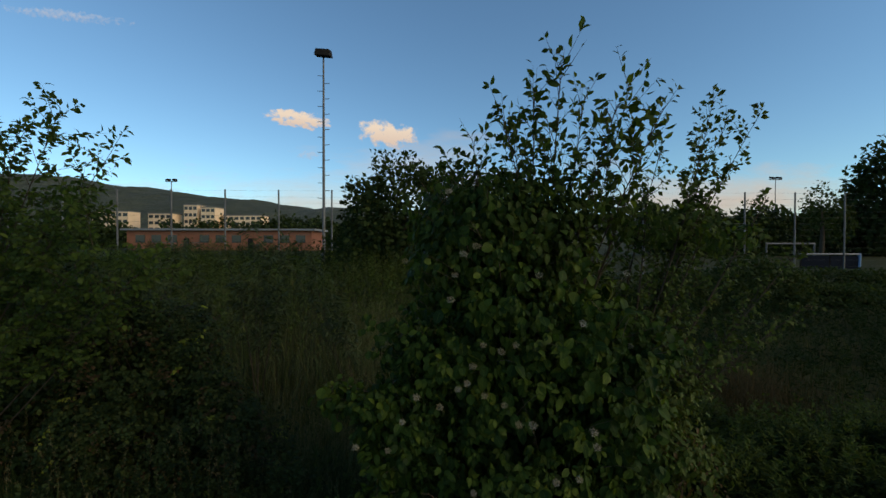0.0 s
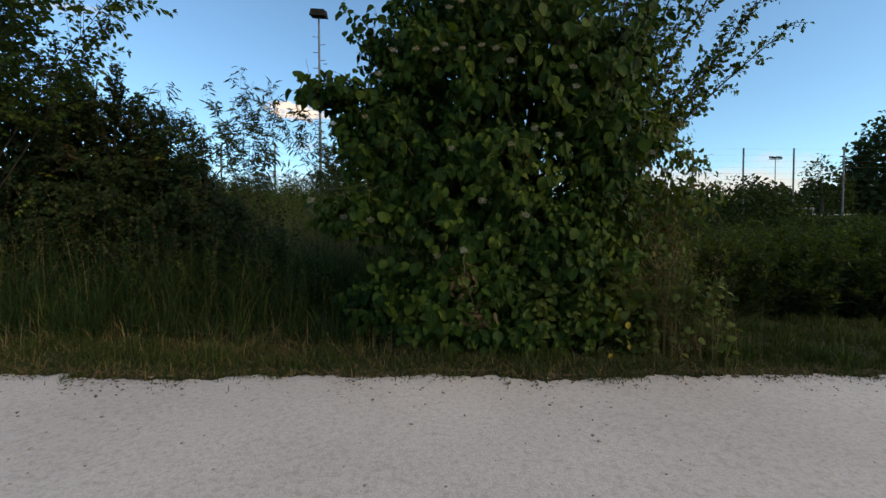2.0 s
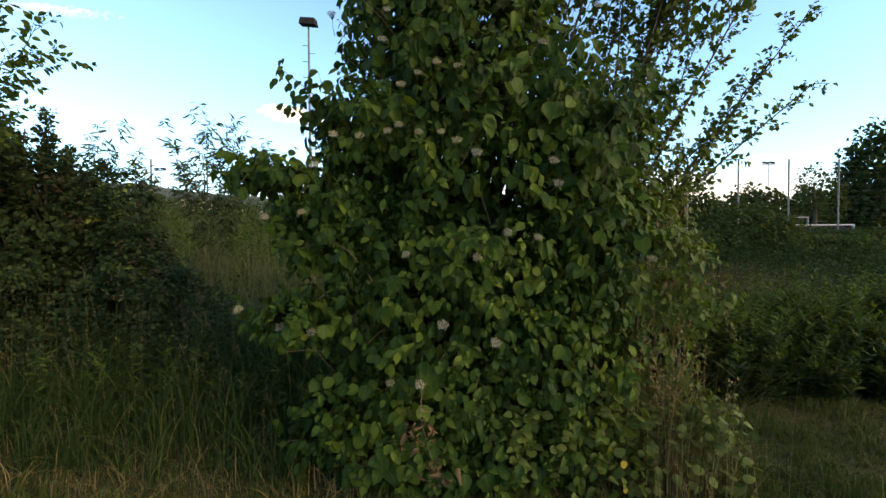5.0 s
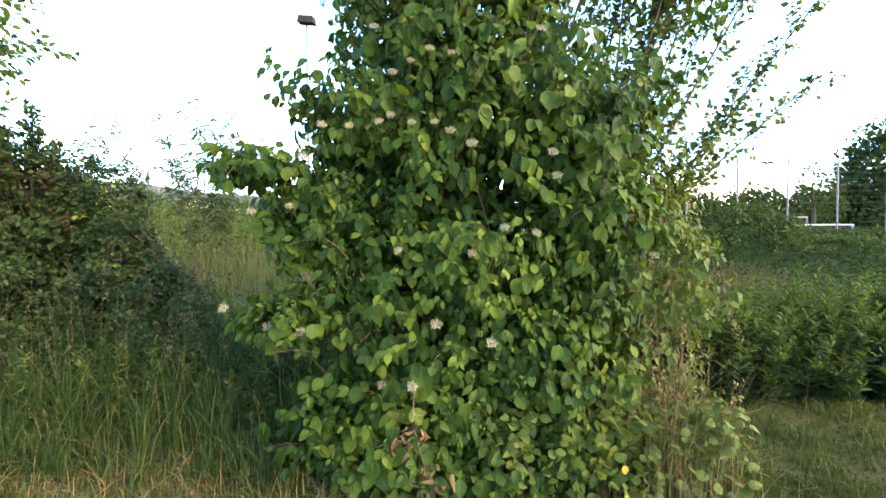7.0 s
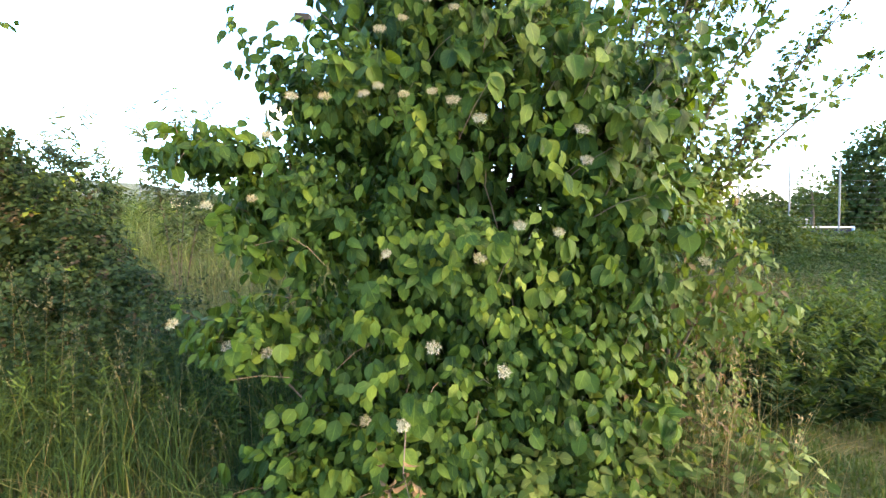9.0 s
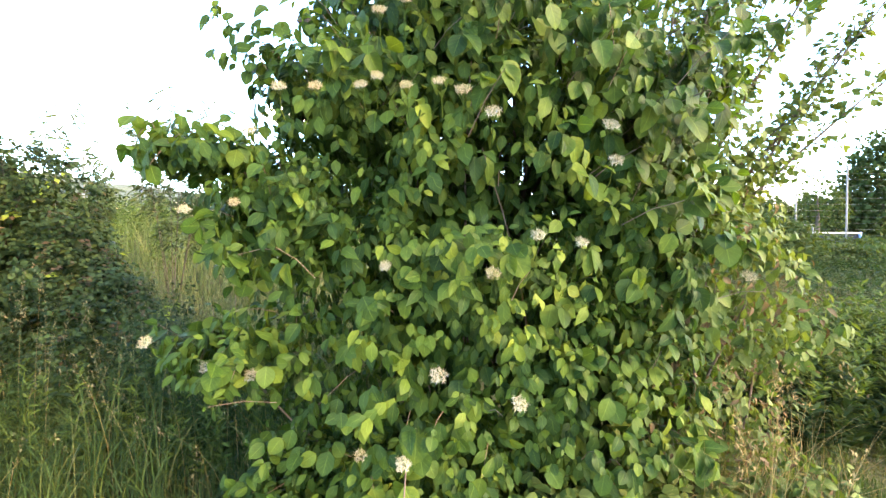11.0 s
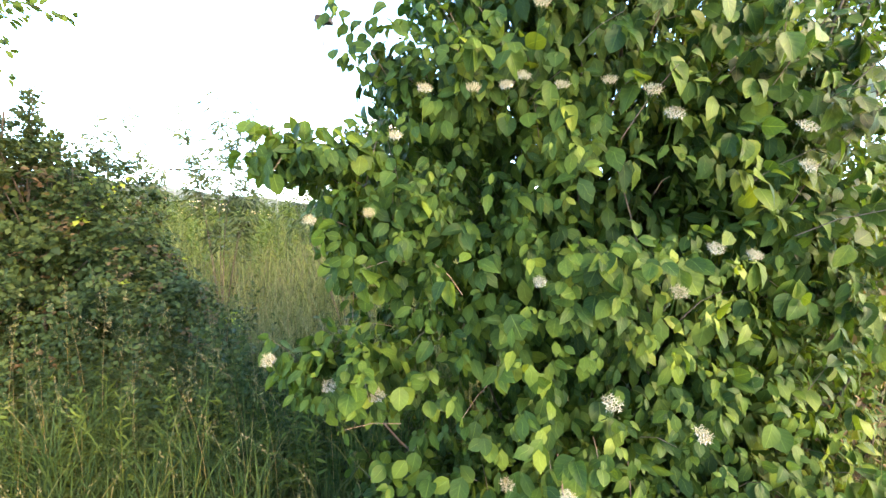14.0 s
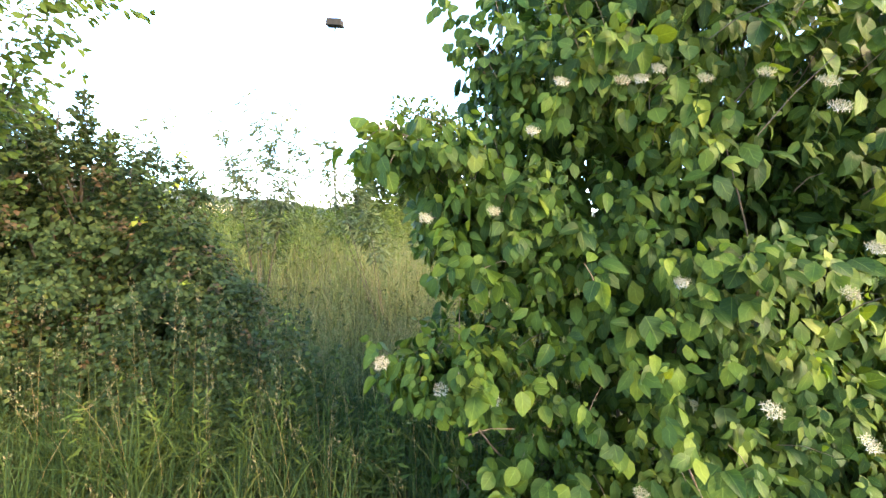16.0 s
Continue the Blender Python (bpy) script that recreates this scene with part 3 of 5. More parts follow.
BUSH = [(.42, 2.95, 1.15, 1.0, .82, 1.2), (.4, 3.05, 2.15, .76, .75, 1.0), (-.28, 2.75, 1.36, .38, .40, .38), (-.46, 2.5, 1.58, .16, .13, .06),
        (-.6, 2.58, 1.58, .19, .14, .1), (-.40, 2.62, .82, .32, .26, .19), (-.05, 2.75, 1.84, .38, .40, .34),
        (1.0, 2.85, 1.75, .45, .6, .7), (1.16, 2.78, 1.85, .40, .45, .42), (1.12, 2.7, 1.3, .36, .4, .4), (.9, 2.75, .6, .6, .45, .6), (.3, 2.72, .3, .75, .42, .36),
        (.35, 2.6, .12, .8, .36, .22), (-.2, 2.68, .22, .3, .3, .26), (1.05, 2.62, .16, .42, .33, .26), (.2, 2.95, 2.75, .5, .5, .4), (-.2, 2.68, 1.84, .15, .2, .14)]
HOLLOW = [(.55, 2.15, 1.42, .24, .5, .12), (-.35, 2.3, 1.33, .17, .27, .07), (.1, 2.2, 1.5, .17, .28, .07), (.95, 2.2, 1.15, .16, .28, .06),
          (.3, 2.12, 1.02, .2, .25, .05), (-.1, 2.2, .95, .14, .25, .08), (.72, 2.12, .68, .2, .25, .06), (.2, 2.15, 1.83, .15, .3, .05), (.8, 2.15, 1.75, .16, .3, .06), (.4, 2.15, .42, .22, .25, .06)]


UMBELS = [(.336, 2.168, .873), (.561, 2.16, .797), (.236, 2.197, .61), (-.657, 2.434, .90), (-.473, 2.478, .803), (-.309, 2.452, .782),
          (.483, 2.167, 1.602), (.807, 2.161, 1.566), (-.225, 2.269, 1.573), (-.52, 2.43, 1.35), (.14, 2.34, 1.765), (-.146, 2.282, 1.708),
          (.088, 2.333, 1.735), (.832, 2.186, 1.475), (.174, 2.275, 1.17), (.621, 2.216, 1.265), (.77, 2.28, 1.245)]
FADED = [(.235, 2.284, 1.715), (.333, 2.2, 1.695), (.394, 2.1, 1.635), (.48, 2.13, 1.16), (.092, 2.317, .573), (.231, 2.318, 1.991),
         (.316, 2.194, 1.988), (.406, 2.27, 2.003), (.163, 2.218, 1.902), (-.015, 2.208, 1.681), (-.317, 2.358, 1.366), (1.164, 2.53, 1.934), (1.28, 2.272, 1.142)]


def shoots(blobs, count, size, r, hollows=(), nodes=3, gap=0.032, lo=0.8, hi=1.04, start=None):
    """Leafy shoots on a bush's skin: opposite pairs of hanging leaves, the pairs crossing, small ones at the tip."""
    P, O = start or shell(blobs, count, r, lo=lo, hi=hi, hollows=hollows)
    count = len(P)
    ax = unit(O * .8 + np.array([0, 0, .35]) + r.normal(0, .35, (count, 3)))
    grow = r.uniform(.62, 1.2, count)
    ref = unit(np.cross(ax, r.normal(size=(count, 3))))
    other = np.cross(ax, ref)
    L, D, N, S = [], [], [], []
    for k in range(nodes):
        side = ref if k % 2 else other
        for s in (-1, 1):
            tip = k == nodes - 1
            L.append(P + ax * (gap * (k - nodes + 1) * grow)[:, None] + side * (s * .006))
            droop = r.uniform(.6, 1.9, count)[:, None]
            D.append(unit(side * (s * (.55 if not tip else .3)) + ax * (.45 if not tip else .8) - np.array([0, 0, 1.0]) * droop * (1 if not tip else .45) + r.normal(0, .22, (count, 3))))
            N.append(unit(O * .95 + np.array([0, -.15, .3]) + side * (s * .2) + r.normal(0, .26, (count, 3))))
            S.append(size * grow * r.uniform(.75, 1.15, count) * (1.0 if not tip else r.uniform(.4, .85, count)))
    cat = np.concatenate
    return cat(L), cat(D), cat(N), cat(S)


def sprays(blobs, count, r, hollows=(), per=3):
    """Shoots gathered on the ends of side branches: each branch end a low dome of leaves, with dark room between one and the next."""
    C, O = shell(blobs, count, r, lo=0.9, hi=1.02, hollows=hollows)
    C = C + O * r.uniform(-.09, .07, count)[:, None]
    wide = r.uniform(.07, .13, count)
    flat = unit(np.cross(O, np.array([0, 0, 1.0])))
    n = count * per
    k = np.repeat(np.arange(count), per)
    a, b = r.normal(0, 1, n) * wide[k], np.abs(r.normal(0, 1, n)) * wide[k] * .8
    P = C[k] + flat[k] * a[:, None] - O[k] * (b * .55)[:, None]
    P[:, 2] += .045 - a * a * 2.6 + r.normal(0, .022, n)
    ok = P[:, 2] > height(P[:, 0], P[:, 1]) + .04
    return P[ok], O[k][ok]


def leafage(parent, P, d, nrm, s, forms, material, r, singles=0, window=None):
    which = r.integers(0, len(forms), len(P))
    picked = np.zeros(len(P), bool)
    if singles:
        score = np.where((P[:, 0] > window[0]) & (P[:, 0] < window[1]) & (P[:, 2] > window[2]) & (P[:, 2] < window[3]), P[:, 1], 99)
        picked[np.argsort(score)[:singles]] = True
        meshes = []
        for form in forms:
            g = Geo()
            g.add(*form)
            meshes.append(g.mesh("leaf", material))
        for k in np.nonzero(picked)[0]:
            ob = part("leaf", meshes[which[k]], None, parent)
            ob.matrix_local = leaf_pose(P[k], d[k], nrm[k], s[k])
    g = Geo()
    for q, form in enumerate(forms):
        sel = (which == q) & ~picked
        if sel.any():
            scatter(g, form, P[sel], d[sel], nrm[sel], s[sel])
    part("foliage", g, material, parent, kind="stuff")


def umbel(parent, p, r, width, faded):
    """A flat flower head: stalks fanning from one point, each with a four-petalled star and thin stamens."""
    p = np.array(p)
    out = unit(np.array([0.1 * r.normal(), -.75, .65]))
    a = unit(np.cross(out, [1, 0, .2]))
    b = np.cross(out, a)
    g, gs, gt = Geo(), Geo(), Geo()
    star = leaf_form(0.27, 3, 0.4, .1, .35, cols=(-1, 1))
    m = 17
    for k in range(m):
        rad = math.sqrt((k + .5) / m) * width / 2
        th = k * 2.399963
        c = p + a * rad * math.cos(th) + b * rad * math.sin(th) - out * (rad * rad * 6 + .003 * r.uniform())
        foot = p - out * .035
        tube(gt, [foot, (foot + c) / 2 - out * .003, c], [.0009, .0008, .0007], 3)
        n2 = unit(out + .5 * (c - p) / width + r.normal(0, .2, 3))
        e1 = unit(np.cross(n2, r.normal(size=3)))
        e2 = np.cross(n2, e1)
        d = np.array([e1, e2, -e1, -e2])
        scatter(g, star, np.repeat(c[None], 4, 0), d, np.repeat(n2[None], 4, 0), r.uniform(.0065, .0092, 4) * (.75 if faded else 1))
        for q in range(4):
            w = unit(n2 + .5 * (d[q] + d[(q + 1) % 4]))
            tube(gs, [c, c + w * .0095], [.0004, .0007], 3)
    head = part("flower_head", g, faded_petal if faded else petal, parent, "fading buff flower head" if faded else "creamy white flower head")
    part("stamen_tuft", gs, stamen, head)
    tube(gt, [p - out * .035, p - out * .06 - np.array([0, 0, .02]), p - out * .07 + np.array([0, .03, -.035])], [.0012, .0014, .0016], 5)
    part("stalk", gt, dogwood_leaf, head)


def shrub(parent, blobs, count, size, forms, material, r, hollows=(), inner=0.35, **kw):
    P, O = shell(blobs, int(count * (1 - inner)), r, hollows=hollows)
    P2, O2 = shell(blobs, int(count * inner), r, lo=0.45, hi=0.82, hollows=hollows)
    P, O = np.concatenate([P, P2]), np.concatenate([O, O2])
    d, nrm = hanging(P, O, r, **kw)
    leafage(parent, P, d, nrm, size * r.uniform(0.6, 1.25, len(P)), forms, material, r)


r = np.random.default_rng(501)
dogwood = thing("dogwood_bush", "tall dogwood bush with rounded green leaves and creamy flower heads", "bush")
stems(dogwood, (.45, 3.0, -.02), [(-.3, 2.85, 1.5), (.0, 2.9, 2.2), (.35, 2.8, 2.6), (.6, 3.1, 3.0), (.9, 2.9, 2.3), (1.2, 2.9, 1.7), (.5, 2.6, 1.6), (-.45, 2.65, .8), (1.1, 2.7, .8)], r, red_twig, radius=.008)
start = sprays(BUSH, 520, r, HOLLOW, per=3)
A = shoots(BUSH, 0, 0.08, r, start=start, nodes=2, gap=.045)
B = shoots(BUSH, 2300, 0.066, r, nodes=2, lo=0.72, hi=0.9, hollows=HOLLOW)
C = shoots(BUSH, 4600, 0.074, r, nodes=2, lo=0.52, hi=0.8, hollows=HOLLOW[:1])
D = shoots(BUSH, 3400, 0.095, r, nodes=2, lo=0.2, hi=0.52)
LP, LD, LN, LS = (np.concatenate(q) for q in zip(A, B, C, D))
LS = np.minimum(LS, np.where(LP[:, 0] < -.1, .07, .092))
rank = np.repeat([0, 1, 2], [len(A[0]), len(B[0]), len(C[0]) + len(D[0])])
keep = ~((LP[:, 0] + .35 * (LP[:, 2] - 2.0) > 1.05) & (LP[:, 2] > 1.95) & (r.uniform(0, 1, len(LP)) < .6))
keep &= ~((LP[:, 2] > 1.88) & (LP[:, 0] < .15) & (r.uniform(0, 1, len(LP)) < .3))
keep &= ~((LP[:, 0] < -.42) & (LP[:, 2] > 1.7))
keep &= ~((LP[:, 2] > 2.3) & (rank < 2) & (r.uniform(0, 1, len(LP)) < np.clip((LP[:, 2] - 2.2) * 1.1, 0, .75)))
keep &= ~((LP[:, 2] > 2.25) & (rank == 2) & (r.uniform(0, 1, len(LP)) < .4))
for u in UMBELS + FADED:
    keep &= ~((np.abs(LP[:, 0] + .6 * LD[:, 0] * LS - u[0]) < .045) & (np.abs(LP[:, 2] + .6 * LD[:, 2] * LS - u[2]) < .04) & (LP[:, 1] < u[1] + .02))
body = LP[keep]
for q in np.array_split(np.nonzero(rank == 0)[0], 40):
    near = (((LP[q, None] - body[None]) ** 2).sum(-1) < .12 ** 2).sum(1)
    keep[q] &= near > 9
front, deep = keep & (rank == 0), keep & (rank > 0)
leafage(dogwood, LP[front], LD[front], LN[front], LS[front], broad, dogwood_leaf, r, 300, (-.8, 1.4, .2, 2.0))
leafage(dogwood, LP[deep], LD[deep], LN[deep], LS[deep], round_leaf, dogwood_leaf, r)


def bough(parent, pts, pairs, size, r):
    """A side branch standing clear of the bush: a bent twig, opposite pairs of hanging leaves along it, short spurs."""
    pts = np.array(pts, float)
    t = np.linspace(0, 1, 12)
    b = (1 - t)[:, None] ** 2 * pts[0] + (2 * t * (1 - t))[:, None] * pts[1] + (t * t)[:, None] * pts[2]
    g = Geo()
    tube(g, b, np.linspace(.004, .0012, 12), 5)
    part("twig", g, red_twig, parent)
    at = np.linspace(.25, 1, pairs)
    P, D, N, S = [], [], [], []
    for q in at:
        i = min(int(q * 11), 10)
        c, ax = b[i] + (b[i + 1] - b[i]) * (q * 11 - i), unit(b[i + 1] - b[i])
        for spur in range(3):
            o = c + (r.normal(0, .035, 3) if spur else 0)
            side = unit(np.cross(ax, r.normal(size=3)))
            for sg in (-1, 1):
                P.append(o + side * sg * .008)
                D.append(unit(side * sg * .6 + ax * .4 + r.normal(0, .2, 3) - np.array([0, 0, r.uniform(.4, 1.3)])))
                N.append(unit(np.array([0, -.7, .6]) + r.normal(0, .3, 3)))
                S.append(size * r.uniform(.6, 1.1) * (1.1 - .4 * q))
    g = Geo()
    P, D, N, S = np.array(P), np.array(D), np.array(N), np.array(S)
    for q in range(5):
        scatter(g, broad[q], P[q::5], D[q::5], N[q::5], S[q::5])
    part("foliage", g, dogwood_leaf, parent, kind="stuff")


for pts, pairs in (([(-.05, 2.8, 1.7), (-.3, 2.66, 2.0), (-.47, 2.56, 2.1)], 9), ([(-.1, 2.75, 1.7), (-.3, 2.6, 1.86), (-.43, 2.52, 1.9)], 7), ([(-.3, 2.7, 1.5), (-.55, 2.6, 1.66), (-.72, 2.62, 1.68)], 7), ([(-.35, 2.75, 1.45), (-.55, 2.65, 1.6), (-.64, 2.68, 1.6)], 5),
                   ([(1.0, 2.65, 1.7), (1.25, 2.42, 1.95), (1.46, 2.36, 1.96)], 9), ([(1.0, 2.7, 1.85), (1.2, 2.5, 2.05), (1.35, 2.45, 2.08)], 8)):
    bough(dogwood, pts, pairs, .064, r)
g = Geo()
for p, o in list(zip(*start))[::3]:
    foot = p - o * r.uniform(.12, .2) + np.array([0, 0, -.05]) + r.normal(0, .03, 3)
    tube(g, [foot, (foot + p) / 2 + (0, 0, .012), p], [.0016, .0013, .001], 4)
part("brushwood", g, red_twig, dogwood, kind="stuff")
for k, u in enumerate(UMBELS):
    umbel(dogwood, u, r, r.uniform(.042, .05) if k < 8 else r.uniform(.032, .04), False)
for u in FADED:
    umbel(dogwood, u, r, r.uniform(.03, .04), True)
up, uo = shell(BUSH, 900, r, lo=1.0, hi=1.05)
up = up[(up[:, 2] > 2.0) & (up[:, 2] < 2.9) & (up[:, 1] < 2.75) & (uo[:, 1] < -.3)]
for u in up[:9]:
    umbel(dogwood, u, r, r.uniform(.04, .05), r.uniform() < .3)


def tree(parent, base, targets, leaf, forms, size, r, per=40, spread=0.28, radius=0.03, twigs=7, droop=0.3, start=0.38, wood=bark, arch=.12, rise=.15):
    """Limbs from base to each target, twigs along their outer half, leaves along the twigs."""
    g = Geo()
    for tip in targets:
        b, e = np.array(base, float), np.array(tip, float)
        t = np.linspace(0, 1, 12)[:, None]
        length = np.linalg.norm(e - b)
        pts = b + (e - b) * t + r.normal(0, 0.05 * length if arch > .1 else .02 * length, 3) * np.sin(np.pi * t) + np.array([0, 0, arch * length]) * np.sin(np.pi * t)
        limb = Geo()
        tube(limb, pts, np.linspace(radius, radius * .15, 12), 6)
        main = unit(e - b)
        for k in range(twigs):
            s = start + (1 - start) * (k + r.uniform(0, 1)) / twigs
            idx = min(s * 11, 10.999)
            i0 = int(idx)
            o = pts[i0] + (pts[i0 + 1] - pts[i0]) * (idx - i0)
            dirn = unit(main * 0.75 + unit(r.normal(0, 1, 3)) * 0.9 + np.array([0, 0, rise]))
            ln = spread * length * r.uniform(0.5, 1.1) * (1.25 - 0.7 * s)
            tt = np.linspace(0, 1, 5)[:, None]
            tw = o + dirn * ln * tt - np.array([0, 0, droop * ln * .4]) * tt ** 2
            tube(limb, tw, np.linspace(radius * .22, radius * .05, 5), 4)
            m = max(3, int(per * ln / (spread * length)))
            a = r.uniform(0.1, 1.03, m)
            p = o + dirn * ln * a[:, None] - np.array([0, 0, droop * ln * .4]) * a[:, None] ** 2
            side = unit(np.cross(dirn, r.normal(size=(m, 3))))
            d = unit(dirn * 0.6 + side * 0.8 - np.array([0, 0, droop]) + r.normal(0, .2, (m, 3)))
            nr = unit(np.array([0, -.5, .45]) + r.normal(0, .6, (m, 3)))
            scatter(g, forms[k % len(forms)], p + side * .01, d, nr, size * r.uniform(.6, 1.2, m))
        part("limb", limb, wood, parent)
    part("foliage", g, leaf, parent, kind="stuff")


r = np.random.default_rng(502)
sallow = thing("sallow_tree", "young sallow with broad dark leaves rising above the bush", "tree")
tree(sallow, (.7, 3.2, .8), [(.8, 2.8, 3.8), (.62, 2.8, 3.62), (.98, 2.85, 3.6), (.4, 2.8, 3.45), (.2, 2.85, 3.3), (.05, 2.9, 3.1), (1.24, 2.7, 3.66), (1.1, 2.6, 3.45), (1.42, 2.7, 3.45), (1.3, 2.5, 3.3), (-.1, 3.0, 2.7), (.5, 3.0, 3.4), (.85, 3.3, 3.5)], sallow_leaf, round_leaf, 0.064, r, 13, 0.17, .012, 30, droop=-.1, start=.5, arch=.02, rise=.45)
shrub(sallow, [(.3, 3.05, 2.65, .55, .5, .5), (.65, 3.0, 2.6, .45, .5, .45), (.08, 3.0, 2.45, .3, .4, .4)], 2800, 0.066, round_leaf, sallow_leaf, r, inner=.4)
shrub(sallow, [(1.0, 2.9, 2.8, .5, .4, .16), (1.55, 2.95, 2.72, .45, .4, .16), (1.95, 3.0, 2.62, .3, .35, .12), (.7, 2.9, 2.95, .4, .4, .15)], 1500, 0.052, round_leaf, sallow_leaf, r, inner=.5)

r = np.random.default_rng(503)
birch = thing("leaning_tree", "slender young tree with small leaves and outward leaning limbs", "tree")
tree(birch, (1.3, 2.95, 1.5), [(1.88, 2.85, 3.62), (1.98, 2.85, 3.45), (2.15, 2.8, 3.45), (1.78, 2.85, 3.3)], pale_leaf, tiny_leaf, .042, r, 15, .1, .008, 26, droop=.1, start=.5, arch=.02, rise=.5)
tree(birch, (1.15, 3.0, .7), [(2.5, 2.85, 2.55), (2.55, 2.85, 2.15), (2.3, 2.9, 2.9), (1.65, 3.1, 3.3), (2.0, 3.1, 2.5), (1.8, 2.8, 2.7), (1.95, 2.85, 1.85), (2.25, 2.9, 2.25), (1.7, 2.85, 1.6), (1.9, 2.8, 3.05), (1.6, 2.9, 2.4), (1.55, 2.85, 1.95), (1.7, 2.9, 2.75), (1.45, 2.9, 3.0), (1.5, 3.3, 2.6), (1.85, 3.4, 2.75)], pale_leaf, tiny_leaf, 0.038, r, 19, 0.1, .013, 36, start=.28, arch=.03, rise=.35)
shrub(birch, [(1.5, 2.95, 1.8, .3, .35, .4), (1.55, 2.9, 1.5, .3, .3, .4)], 800, 0.04, round_leaf, pale_leaf, r, inner=.5)

r = np.random.default_rng(504)
side_shrub = thing("honeysuckle_shrub", "pale grey-green shrub tangled with dry stems", "shrub")
stems(side_shrub, (1.45, 2.95, 0), [(1.3, 2.7, 1.1), (1.6, 2.7, 1.0), (1.8, 2.9, .8), (1.5, 3.0, 1.3)], r, red_twig, radius=.012)
SIDE = [(1.45, 3.0, .65, .38, .42, .65), (1.4, 2.85, 1.2, .36, .4, .45), (1.62, 2.95, .4, .28, .33, .42), (1.12, 2.7, .3, .26, .26, .33), (1.72, 2.8, .95, .2, .28, .32), (1.62, 2.6, .28, .2, .2, .26)]
TANGLED = [(1.47, 2.4, .66, .15, .34, .24), (1.4, 2.4, 1.12, .12, .3, .1)]
L, D, N, S = shoots(SIDE, 0, .056, r, start=sprays(SIDE, 150, r, TANGLED, per=4), nodes=2, gap=.035)
leafage(side_shrub, L, D, N, S, [broad[1], broad[4], round_leaf[1]], pale_leaf, r)
shrub(side_shrub, SIDE, 2600, 0.042, round_leaf, pale_leaf, r, TANGLED, inner=.6)
P, O = shell(SIDE, 900, r, lo=.6, hi=1.02)
d, nr = hanging(P, O, r)
g = Geo()
scatter(g, leaf_form(.5, 4, .5, .6, .8), P, d, nr, r.uniform(.018, .042, len(P)))
part("withered_leaves", g, brown_leaf, side_shrub, kind="stuff")

r = np.random.default_rng(505)
hedge = thing("hedge_shrub", "dense dark hawthorn and bramble thicket", "shrub")
stems(hedge, (-3.0, 4.2, 0), [(-3.2, 4, 2.2), (-2.6, 3.9, 1.8), (-3.6, 4, 2.4), (-2.4, 4.0, 1.4)], r, bark)
MASS = [(-3.6, 4.3, 1.0, .95, .75, 1.15), (-2.9, 4.2, .8, .75, .65, .85), (-2.3, 4.1, .6, .45, .45, .6), (-4.6, 4.2, 1.2, .95, .75, 1.3)]
CLUMPS = []
for cx, cy, cz, rx, ry, rz in MASS:
    for k in range(16):
        d = unit(r.normal(size=3)) * np.array([1, 1, 1])
        d[1] = -abs(d[1]) * .8
        d[2] = abs(d[2]) * r.choice([1, 1, -.6])
        s = r.uniform(.2, .36)
        CLUMPS.append((cx + d[0] * rx, cy + d[1] * ry, max(.25, cz + d[2] * rz), s * 1.15, s, s * .9))
CAVES = [(x, 3.5, z, r.uniform(.18, .34), .45, r.uniform(.1, .2)) for x, z in ((-3.6, .95), (-3.15, 1.25), (-2.8, .8), (-2.5, 1.1), (-2.25, .6), (-4.0, 1.3), (-3.3, .6), (-2.9, 1.55), (-3.75, 1.65), (-2.45, .35), (-3.9, .5))]
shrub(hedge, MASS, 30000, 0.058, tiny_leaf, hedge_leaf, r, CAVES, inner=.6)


def boughs(parent, name, blobs, count, per, size, forms, material, r, hollows=(), length=(.12, .28), lo=.88, hi=1.1):
    """Leafy twigs on a thicket's skin: leaves set flat along both sides of each twig, faces to the sky, shade beneath."""
    C, O = shell(blobs, count, r, lo=lo, hi=hi, hollows=hollows)
    t = unit(O * .8 + r.normal(0, .45, C.shape) + (0, 0, .12))
    side = unit(np.cross(t, np.array([0, 0, 1.0]) + r.normal(0, .25, C.shape)))
    ln = r.uniform(*length, len(C))
    k = np.repeat(np.arange(len(C)), per)
    a = np.tile(np.linspace(.1, 1.0, per), len(C))
    sg = np.tile(np.where(np.arange(per) % 2, 1.0, -1.0), len(C))
    P = C[k] + t[k] * ((a - .5) * ln[k])[:, None] - np.array([0, 0, .06]) * (a * a)[:, None] + r.normal(0, .006, (len(k), 3))
    d = unit(t[k] * .55 + side[k] * (sg * .8)[:, None] + r.normal(0, .25, P.shape) + (0, 0, -.2))
    nr = unit(O[k] * .45 + r.normal(0, .3, P.shape) + (0, -.1, .8))
    which = r.integers(0, len(forms), len(k))
    g = Geo()
    for q, form in enumerate(forms):
        m = which == q
        scatter(g, form, P[m], d[m], nr[m], (size * r.uniform(.65, 1.2, len(k)) * (1.15 - .45 * a))[m])
    part(name, g, material, parent, kind="stuff")


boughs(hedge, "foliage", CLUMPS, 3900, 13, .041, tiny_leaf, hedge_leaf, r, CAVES)

